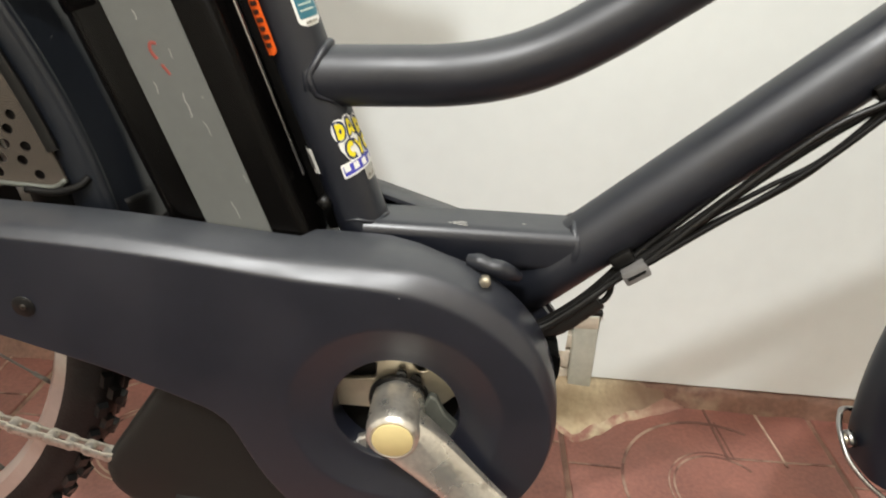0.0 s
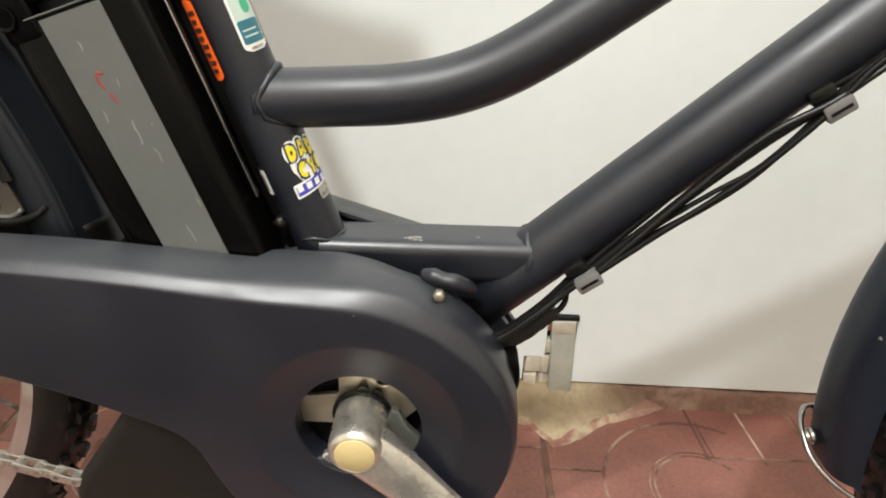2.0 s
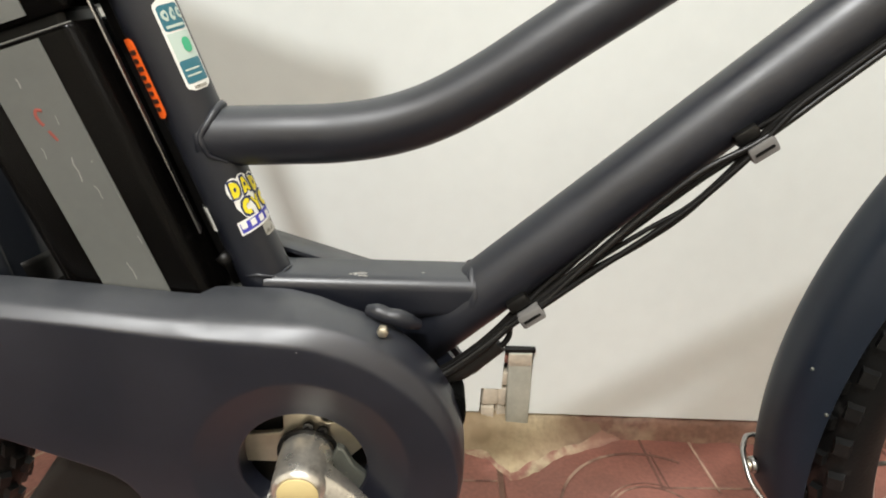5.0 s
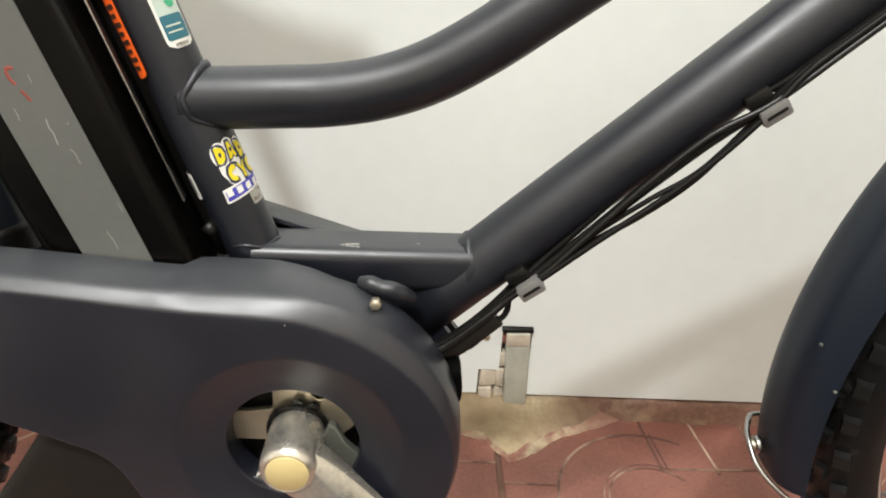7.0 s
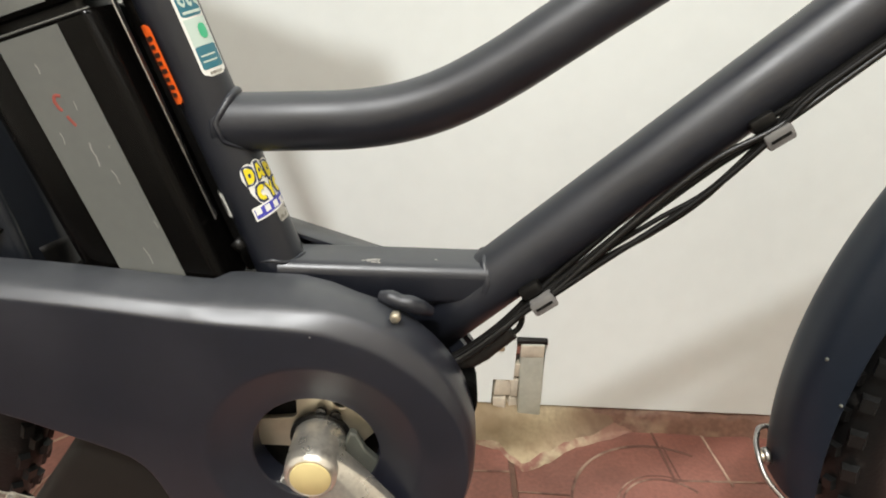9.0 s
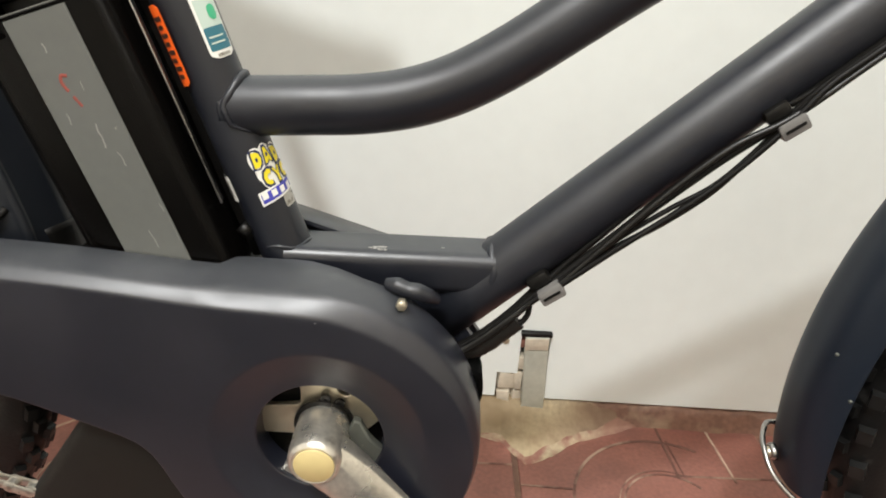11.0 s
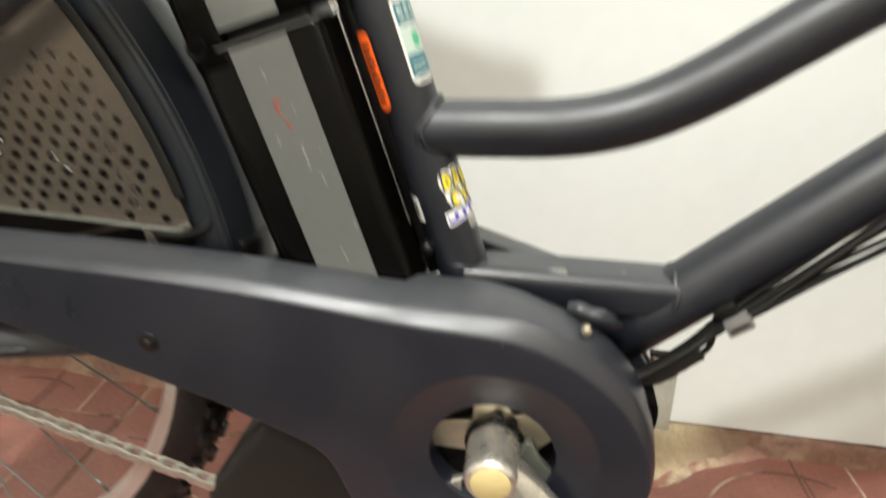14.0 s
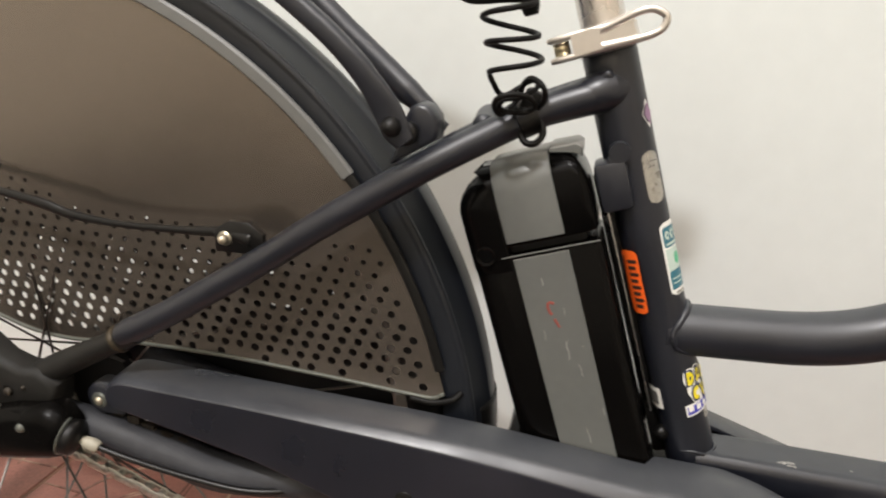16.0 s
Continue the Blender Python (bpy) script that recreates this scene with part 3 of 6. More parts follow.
# ---- chain case ----
def case_outline():
    pts = []
    cx, cz = 0.0090, 0.3075
    lower = [(-0.421, 0.3935), (-0.405, 0.3895), (-0.384, 0.3862), (-0.331, 0.3770), (-0.296, 0.3705), (-0.267, 0.3625), (-0.208, 0.3450), (-0.150, 0.3275), (-0.119, 0.3150), (-0.094, 0.3050), (-0.083, 0.2990), (-0.0775, 0.2900), (-0.071, 0.2730), (-0.062, 0.2540), (-0.050, 0.2360), (-0.036, 0.2205), (-0.018, 0.2085), (0.000, 0.2010)]
    pts += [Vector(p) for p in lower]
    for k in range(0, 61):                              # round the front, from the rear underside to the top
        d = 276 + (450 - 276) * k / 60
        r = float(np.interp(d, [360, 390, 415, 430, 450], [0.1124, 0.1115, 0.1092, 0.1068, 0.1045]))
        pts.append(Vector((cx + r * math.cos(radians(d)), cz + r * math.sin(radians(d)))))
    upper = [(-0.006, 0.4115), (-0.030, 0.4115), (-0.050, 0.4122), (-0.080, 0.4150), (-0.111, 0.4172), (-0.142, 0.4190), (-0.200, 0.4200), (-0.300, 0.4200), (-0.370, 0.4195), (-0.400, 0.4198), (-0.413, 0.4180), (-0.4210, 0.4100)]
    pts += [Vector(p) for p in upper]
    # even spacing
    dense = []
    n = len(pts)
    for i in range(n):
        a, b = pts[i], pts[(i + 1) % n]
        k = max(1, int((b - a).length / 0.006))
        dense += [a.lerp(b, j / k) for j in range(k)]
    for _ in range(2):
        dense = [(dense[i - 1] + 2 * dense[i] + dense[(i + 1) % len(dense)]) / 4 for i in range(len(dense))]
    for _ in range(14):                                  # the long top edge runs without waves
        dense = [(dense[i - 1] + 2 * p + dense[(i + 1) % len(dense)]) / 4 if p.y > 0.405 and -0.39 < p.x < 0.03 else p for i, p in enumerate(dense)]
    return dense


def build_case():
    bm = bmesh.new()
    o = case_outline()
    yf = -0.0625
    n = len(o)
    inset, back = [], []
    for p in o:
        on_top = p.y > 0.40 and p.x < 0.02
        if on_top:                                       # flat top with a narrow chamfer
            d = float(np.interp(p.x, [-0.40, -0.30, -0.20, -0.08, 0.0, 0.02], [0.0045, 0.0045, 0.0070, 0.0095, 0.0125, 0.0140]))
        else:                                            # broad shoulder over the front, square below
            a = math.degrees(math.atan2(p.y - 0.3075, p.x - 0.009)) if p.x > 0.009 else -90.0
            d = float(np.interp(a, [-90, 0, 15, 40, 60, 90], [0.0035, 0.0040, 0.0070, 0.0150, 0.0160, 0.0145]))
        inset.append(d)
        # the top runs further back beside the seat tube, with a step next to the battery
        back.append(float(np.interp(p.x, [-0.0345, -0.0300, 0.012, 0.045], [-0.0305, -0.0190, -0.0190, -0.0300])) if p.y > 0.33 else -0.030)
    for _ in range(26):
        inset = [(inset[i - 1] + inset[i] + inset[(i + 1) % n]) / 3 for i in range(n)]
    full = outline_offset(o, 0.01)
    unit = [(q - p) / 0.01 for p, q in zip(o, full)]
    # share of the inset and place between back and face: flat top, rounded shoulder line, chamfer, tight crease
    levels = [(0.04, None), (0.0, 0.03), (0.06, 0.40), (0.20, 0.66), (0.24, 0.72), (0.29, 0.765), (0.36, 0.805), (0.46, 0.85), (0.84, 0.962), (0.92, 0.982), (0.99, 0.994), (1.08, 1.0), (1.35, 1.0)]
    rings = []
    for share, depth in levels:
        ring = []
        for k in range(n):
            d = inset[k] * share
            y = back[k] if depth is None else back[k] + (yf - back[k]) * depth
            ring.append(bm.verts.new((o[k].x + unit[k].x * d, y, o[k].y + unit[k].y * d)))
        rings.append(ring)
    for a, b in zip(rings, rings[1:]):
        for k in range(n):
            bm.faces.new((a[k], a[(k + 1) % n], b[(k + 1) % n], b[k]))
    # dished ring round the crank hole
    hx, hz = 0.0230, 0.3100
    prof = [(0.0670, yf), (0.0650, yf), (0.0638, yf + 0.0002), (0.0625, yf + 0.0006), (0.0560, yf + 0.0027), (0.0480, yf + 0.0051), (0.0415, yf + 0.0068), (0.0396, yf + 0.0068), (0.0388, yf + 0.0070), (0.0384, yf + 0.0085), (0.0384, yf + 0.024)]
    seg = 84
    dish = [[bm.verts.new((hx + r * math.cos(2 * math.pi * k / seg), y, hz + r * math.sin(2 * math.pi * k / seg))) for k in range(seg)] for r, y in prof]
    for a, b in zip(dish, dish[1:]):
        for k in range(seg):
            bm.faces.new((a[k], a[(k + 1) % seg], b[(k + 1) % seg], b[k]))
    edges = []
    for ring in (rings[-1], dish[0]):
        for k in range(len(ring)):
            edges.append(bm.edges.get((ring[k], ring[(k + 1) % len(ring)])))
    bmesh.ops.triangle_fill(bm, edges=edges, use_beauty=True, use_dissolve=False, normal=(0, -1, 0))
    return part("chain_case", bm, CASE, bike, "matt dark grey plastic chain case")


case = build_case()
part("plug", disc_y(bmesh.new(), (-0.1875, 0.3695), -0.0632, -0.055, 0.0068, 20, 0.0004), BLACK, case, "black recessed plug")
part("screw", disc_y(bmesh.new(), (-0.1875, 0.3695), -0.0636, -0.058, 0.0020, 6), GREASY, case)
part("screw", bolt_y(bmesh.new(), -0.4285, -0.0545, 0.3915, 0.0036, 0.0026), STEEL, case, "worn steel screw")
part("washer", lathe_y(bmesh.new(), (-0.4285, 0.3915), [(0.0036, -0.0548), (0.0050, -0.0550), (0.0062, -0.0545), (0.0066, -0.0530)], 20), GREENISH, case, "scuffed washer")
random.seed(11)
for k in range(14):
    x, z, r = random.uniform(0.02, 0.105), random.uniform(0.235, 0.398), random.uniform(0.0003, 0.0006)
    away = math.hypot(x - 0.023, z - 0.310)
    if away < 0.066 or math.hypot(x - 0.009, z - 0.3075) > 0.092:
        continue
    part("paint_chip", lathe_y(bmesh.new(), (x, z), [(0.0001, -0.0628), (r * 0.7, -0.0627), (r, -0.0622)], 7), GRAZE, case)
part("paint_chip", lathe_y(bmesh.new(), (0.0130, 0.2290), [(0.0001, -0.0629), (0.0010, -0.0627), (0.0015, -0.0622)], 9), GRAZE, case)
part("lug", rounded_plate(bmesh.new(), [Vector((-0.427 + 0.0130 * math.cos(radians(a)), 0.3930 + 0.0130 * math.sin(radians(a)))) for a in range(70, 290, 20)] + [Vector((-0.408, 0.382)), Vector((-0.408, 0.4080))], [(0.002, -0.0535), (0.0004, -0.0525), (0, -0.0505), (0, -0.036)]), CASE, case, sharp=40)

# Panel added to fill the gap between case and stay with dark.
part("rear_panel", rounded_plate(bmesh.new(), [Vector(p) for p in [(-0.414, 0.390), (-0.402, 0.364), (-0.345, 0.3490), (-0.285, 0.3400), (-0.272, 0.370), (-0.285, 0.400), (-0.395, 0.408)]], [(0.001, -0.0345), (0, -0.0340), (0, -0.0310)]), BLACK, case, "black panel added to darken the gap", sharp=40)

# pressed cover strip that slopes down behind the brace
def build_cover():
    bm = bmesh.new()
    rings = []
    for i in range(13):
        x = -0.034 + 0.125 * i / 12
        z = 0.4228 - 0.300 * x
        rings.append([Vector((x, y, z + dz)) for y, dz in ((0.0170, -0.0030), (0.0172, -0.0006), (0.0182, 0.0), (0.032, -0.0018), (0.0455, -0.0042), (0.0475, -0.0060), (0.0480, -0.0300), (0.0462, -0.0300), (0.0455, -0.0075), (0.032, -0.0042), (0.0190, -0.0026), (0.0186, -0.0032))])
    loft(bm, rings)
    return part("side_cover", bm, CASE, bike, "dark grey pressed cover strip", sharp=40)


build_cover()
part("motor_unit", rounded_plate(bmesh.new(), [Vector(p) for p in [(-0.075, 0.270), (0.000, 0.235), (0.060, 0.250), (0.085, 0.300), (0.070, 0.360), (0.010, 0.392), (-0.060, 0.372), (-0.085, 0.320)]], [(0.004, -0.030), (0, -0.026), (0, 0.042), (0.004, 0.046)]), MOTOR, bike, "black motor housing", sharp=50)


def build_lower_cover():
    o = [(-0.112, 0.325), (-0.1285, 0.3045), (-0.152, 0.270), (-0.1745, 0.238), (-0.1775, 0.228), (-0.176, 0.217), (-0.168, 0.2045), (-0.156, 0.1965), (-0.128, 0.1895), (-0.085, 0.1875), (-0.040, 0.192), (-0.018, 0.200), (-0.032, 0.260), (-0.058, 0.330), (-0.085, 0.340)]
    pts = []
    for i in range(len(o)):
        a, b = Vector(o[i]), Vector(o[(i + 1) % len(o)])
        k = max(1, int((b - a).length / 0.006))
        pts += [a.lerp(b, j / k) for j in range(k)]
    pts = [(pts[i - 1] + 2 * pts[i] + pts[(i + 1) % len(pts)]) / 4 for i in range(len(pts))]
    bm = rounded_plate(bmesh.new(), pts, [(0.009, -0.0475), (0.004, -0.0465), (0.001, -0.043), (0, -0.038), (0, 0.038), (0.004, 0.044)])
    return part("lower_motor_cover", bm, MOTOR, bike, "black plastic underside cover", sharp=60)


lower = build_lower_cover()
bm = bmesh.new()
wedge = []
for x, top, low in ((-0.1275, 0.2180, 0.2075), (-0.1225, 0.2168, 0.2062), (-0.090, 0.2118, 0.2052), (-0.045, 0.2062, 0.2045)):
    wedge.append([Vector((x, -0.0455, top)), Vector((x, -0.0505, low)), Vector((x, -0.0445, low - 0.003))])
loft(bm, wedge)
part("edge_rib", bm, MOTOR, lower, "scuffed grey wedge rib", sharp=30)
for x, z in ((-0.139, 0.1915), (-0.131, 0.1900), (-0.126, 0.1893), (-0.070, 0.1876)):
    part("drain_nib", new_box(pose(x, -0.036, z), 0.0035, 0.010, 0.0040, 0.0010), MOTOR, lower)

# ---- crank ----
CARRIER = [(0.0280, -0.0030), (0.0365, 0.0060), (0.0560, 0.0130), (0.0420, 0.0440), (0.0300, 0.0460), (0.0188, 0.0250), (0.0150, 0.0208), (0.0118, 0.0200), (0.0095, 0.0214), (0.0066, 0.0270), (0.0035, 0.0580),
           (-0.0170, 0.0580), (-0.0152, 0.0300), (-0.0152, 0.0140), (-0.0170, 0.0118), (-0.0300, 0.0100), (-0.0560, 0.0090), (-0.0560, -0.0115), (-0.0330, -0.0112), (-0.0190, -0.0112), (-0.0120, -0.0190), (0.0, -0.0225), (0.0130, -0.0185)]
spider = [Vector((BB[0] + x, BB[1] + z)) for x, z in CARRIER]
carrier = part("chainring", rounded_plate(bmesh.new(), spider, [(0.0006, -0.0412), (0, -0.0406), (0, -0.0372)]), STEEL, bike, "zinc-plated chainring carrier", sharp=40)
part("rear_plate", lathe_y(bmesh.new(), BB, [(0.0200, -0.0345), (0.0600, -0.0345), (0.0600, -0.0330), (0.0200, -0.0330)], 20, 98, 131, True), STEEL, carrier, sharp=35)
part("toothed_ring", lathe_y(bmesh.new(), BB, [(0.062, -0.0400), (0.074, -0.0400), (0.074, -0.0380), (0.062, -0.0380)], 64, 0, 360, True), CHAIN, carrier, sharp=35)


def build_circlip():
    bm = bmesh.new()
    lathe_y(bm, BB, [(0.0165, -0.0450), (0.0190, -0.0450), (0.0190, -0.0435), (0.0165, -0.0435)], 40, 100, 410, True)
    for a in (88, 61):
        x, z = BB[0] + 0.0196 * math.cos(radians(a)), BB[1] + 0.0196 * math.sin(radians(a))
        lathe_y(bm, (x, z), [(0.0010, -0.0455), (0.0032, -0.0455), (0.0032, -0.0435), (0.0010, -0.0435)], 16, 0, 360, True)
        box(bm, pose(BB[0] + 0.0175 * math.cos(radians(a)), -0.0445, BB[1] + 0.0175 * math.sin(radians(a)), 0, -a, 0), 0.0040, 0.0019, 0.0066, 0.0004)
    for k in range(26):
        a = radians(40 + 100 * k / 25)
        box(bm, pose(BB[0] + 0.0178 * math.cos(a), -0.0460, BB[1] + 0.0178 * math.sin(a), 0, -math.degrees(a), 0), 0.0026, 0.0016, 0.0010)
    return part("circlip", bm, BLACK, bike, "dark spring circlip", sharp=35)


build_circlip()


def build_crank():
    bm = bmesh.new()
    lathe_y(bm, BB, [(0.0001, -0.0795), (0.0122, -0.0795), (0.0130, -0.0800), (0.0146, -0.0790), (0.0158, -0.0768), (0.0163, -0.072), (0.0166, -0.056), (0.0164, -0.046), (0.0001, -0.046)], 48)
    ang = radians(-43.5)
    dx, dz = math.cos(ang), math.sin(ang)
    nx, nz = -dz, dx
    rings = []
    for t, hw, yf, yb in ((0.000, 0.0150, -0.0775, -0.060), (0.012, 0.0150, -0.0778, -0.060), (0.026, 0.0136, -0.0783, -0.062), (0.045, 0.0118, -0.0795, -0.065), (0.070, 0.0110, -0.0810, -0.068), (0.100, 0.0110, -0.0830, -0.071), (0.130, 0.0115, -0.0850, -0.073), (0.152, 0.0130, -0.0860, -0.074), (0.165, 0.0125, -0.0860, -0.074), (0.174, 0.0080, -0.0855, -0.0745)):
        cx, cz = BB[0] + t * dx, BB[1] + t * dz
        b = min(0.0030, (yb - yf) * 0.3)
        e = 0.0042 * min(1.0, max(0.0, (t - 0.004) / 0.03))
        ring = []
        for s, y in ((-hw + b, yf), (-hw + b * 2.2, yf - 0.0002), (hw - b * 2.0 - 0.4 * e, yf - 0.0002), (hw - b * 1.2 - 0.4 * e, yf + 0.0002), (hw + e - b * 0.9, yf + b * 1.1 + 0.45 * e), (hw + e - b * 0.2, yf + b * 1.6 + 0.45 * e), (hw + e, yf + b * 2.2 + 0.45 * e), (hw + e, yb - b * 0.5), (hw, yb), (-hw + b, yb), (-hw, yb - b), (-hw, yf + b), (-hw + b * 0.3, yf + b * 0.35)):
            ring.append(Vector((cx + s * nx, y, cz + s * nz)))
        rings.append(ring)
    loft(bm, rings)
    return part("crank_arm", bm, ALU, bike, "worn cast aluminium crank arm", sharp=60)


crank = build_crank()
part("dust_cap", disc_y(bmesh.new(), (BB[0] + 0.0002, BB[1] - 0.0004), -0.0803, -0.076, 0.0119, 32, 0.0004), CAPM, crank, "cream plastic dustcap")
part("pedal_axle", new_tube([(BB[0] + 0.165 * math.cos(radians(-43.5)), -0.100, BB[1] + 0.165 * math.sin(radians(-43.5))), (BB[0] + 0.165 * math.cos(radians(-43.5)), -0.080, BB[1] + 0.165 * math.sin(radians(-43.5)))], 0.0065, 12), STEEL, crank)
part("axle_lock", rounded_plate(bmesh.new(), [Vector(p) for p in [(0.036, 0.303), (0.056, 0.282), (0.0625, 0.288), (0.0640, 0.2965), (0.0525, 0.3085), (0.0470, 0.3200), (0.0430, 0.3215), (0.0400, 0.314)]], [(0.001, -0.0520), (0, -0.0510), (0, -0.047), (0.001, -0.046)]), GREENISH, crank, "grey-green stepped torque arm", sharp=40)
part("axle_lock", rounded_plate(bmesh.new(), [Vector(p) for p in [(0.0055, 0.283), (0.004, 0.262), (0.013, 0.256), (0.018, 0.270), (0.016, 0.286)]], [(0.001, -0.0470), (0, -0.0460), (0, -0.042), (0.001, -0.041)]), GREENISH, crank, "grey-green cast boss", sharp=40)


part("axle_lock", rounded_plate(bmesh.new(), [Vector(p) for p in [(-0.0005, 0.2830), (-0.0065, 0.2680), (0.0015, 0.2630), (0.0055, 0.2690), (0.0060, 0.2860)]], [(0.001, -0.0520), (0, -0.0510), (0, -0.047), (0.001, -0.046)]), ALU, crank, "bright steel lock plate", sharp=40)


# ---- wheels ----
def build_wheel(name, axle, tyre_r, tread, label, sr=0.0205):
    rim_bm = bmesh.new()
    r = tyre_r
    lathe_y(rim_bm, axle, [(r - 0.042, -0.0125), (r - 0.030, -0.0140), (r - 0.029, -0.0125), (r - 0.041, -0.0110), (r - 0.0445, 0.0), (r - 0.041, 0.0110), (r - 0.029, 0.0125), (r - 0.030, 0.0140), (r - 0.042, 0.0125), (r - 0.0465, 0.006), (r - 0.0475, 0.0), (r - 0.0465, -0.006)], 120, 0, 360, True)
    wheel = part(name, rim_bm, RIM, bike, label, sharp=40)
    t = bmesh.new()
    c = r - sr
    prof = [(c + sr * math.cos(radians(a)), sr * 0.98 * math.sin(radians(a))) for a in range(-125, 126, 14)]
    lathe_y(t, axle, prof, 120)
    verts, faces = [v.co.copy() for v in t.verts], None
    # tread blocks: low ones over the crown, tall ones on the shoulders
    kn = bmesh.new()
    sh, low, fat = (54, 0.0046, 0.0110) if sr > 0.022 else (44, 0.0034, 0.0078)
    for k in range(tread):
        for row, (a, w, h, wide) in enumerate(((-sh, 0.0120, low, fat), (-27, 0.0105, 0.0036, 0.0080), (0, 0.0105, 0.0036, 0.0080), (27, 0.0105, 0.0036, 0.0080), (sh, 0.0120, low, fat))):
            th = 2 * math.pi * (k + (0.5 if row % 2 else 0.0) + 0.06 * math.sin(k * 7.1 + row)) / tread
            rr = c + (sr + h * 0.3) * math.cos(radians(a))
            yy = (sr + h * 0.3) * math.sin(radians(a))
            m = Matrix.Translation((axle[0], 0, axle[1])) @ Matrix.Rotation(-th, 4, "Y") @ Matrix.Translation((rr, yy, 0)) @ Matrix.Rotation(radians(a), 4, "Z")
            pts = [m @ Vector((sx * h * 0.9, sy * wide * (0.40 if sx > 0 else 0.5), sz * w * (0.40 if sx > 0 else 0.5))) for sx in (-1, 1) for sy in (-1, 1) for sz in (-1, 1)]
            v = [kn.verts.new(p) for p in pts]
            for q in ((4, 5, 7, 6), (0, 1, 5, 4), (2, 6, 7, 3), (0, 4, 6, 2), (1, 3, 7, 5)):
                kn.faces.new([v[i] for i in q])
    tyre = part("tyre", t, RUBBER, wheel, "black knobbly rubber tyre", sharp=30)
    part("tread", kn, KNOB, tyre, "worn tread blocks", False)
    hub = bmesh.new()
    lathe_y(hub, axle, [(0.006, -0.062), (0.006, -0.038), (0.024, -0.036), (0.024, -0.032), (0.018, -0.028), (0.018, 0.028), (0.024, 0.032), (0.024, 0.036), (0.006, 0.038), (0.006, 0.062)], 32, 0, 360, True)
    part("hub", hub, BLACK, wheel, sharp=40)
    first = None
    for k in range(32):
        side = -1 if k % 2 else 1
        th = 360.0 * k / 32
        lean = 46 if (k // 2) % 2 else -46
        ax, az = axle
        inner = Vector((ax + 0.022 * math.cos(radians(th + lean)), side * 0.033, az + 0.022 * math.sin(radians(th + lean))))
        outer = Vector((ax + (r - 0.045) * math.cos(radians(th)), side * 0.002, az + (r - 0.045) * math.sin(radians(th))))
        length = (outer - inner).length
        if first is None:
            bm = bmesh.new()
            rings = []
            for z, rad in ((0, 0.001), (0.93, 0.001), (0.931, 0.0017), (1.0, 0.0017)):
                rings.append([Vector((rad * math.cos(2 * math.pi * j / 6), rad * math.sin(2 * math.pi * j / 6), z)) for j in range(6)])
            loft(bm, rings)
            first = part("spoke", bm, SPOKE, wheel)
            s = first
        else:
            s = again(first, Matrix())
        s.matrix_basis = Matrix.Translation(inner) @ (outer - inner).to_track_quat("Z", "Y").to_matrix().to_4x4() @ Matrix.Diagonal((1, 1, length, 1))
    return wheel


rear_wheel = build_wheel("rear_wheel", RA, 0.330, 72, "rear wheel with silver alloy rim")
front_wheel = build_wheel("front_wheel", FA, 0.334, 72, "front wheel with silver alloy rim", 0.0235)
part("sprocket", lathe_y(bmesh.new(), RA, [(0.010, -0.043), (0.036, -0.043), (0.036, -0.040), (0.010, -0.040)], 36), CHAIN, rear_wheel)


# chain: lower run back to the rear sprocket
def build_chain():
    a, b = Vector((-0.100, -0.042, 0.2185)), Vector((-0.482, -0.042, 0.3320))
    d = (b - a).normalized()
    n = int((b - a).length / 0.0127)
    pins = bmesh.new()
    for k in range(n + 1):
        p = a + d * 0.0127 * k
        disc_y(pins, (p.x, p.z), -0.0462, -0.0378, 0.0018, 10)
        disc_y(pins, (p.x, p.z), -0.0442, -0.0398, 0.0039, 12)
    chain = part("chain", pins, CHAIN, bike, "grimy silver roller chain", sharp=40)

    def plates(off):
        o = []
        for k in range(9):
            t = radians(60 + 240 * k / 8)
            o.append(Vector((0.0043 * math.cos(t), 0.0043 * math.sin(t))))
        for k in range(9):
            t = radians(-120 + 240 * k / 8)
            o.append(Vector((0.0127 + 0.0043 * math.cos(t), 0.0043 * math.sin(t))))
        bm = bmesh.new()
        for s in (-1, 1):
            y = s * off
            rounded_plate(bm, o, [(0.0004, y - 0.0006), (0, y - 0.0003), (0, y + 0.0003), (0.0004, y + 0.0006)])
        return bm

    inner = part("link", plates(0.0024), CHAIN, chain, sharp=40)
    outer = part("link", plates(0.0036), CHAIN, chain, sharp=40)
    ang = -math.degrees(math.atan2(d.z, d.x))
    for k in range(n):
        p = a + d * 0.0127 * k
        m = pose(p.x, p.y, p.z, 0, ang, 0)
        src = inner if k % 2 else outer
        if k < 2:
            src.matrix_basis = m
        else:
            again(src, m)


build_chain()


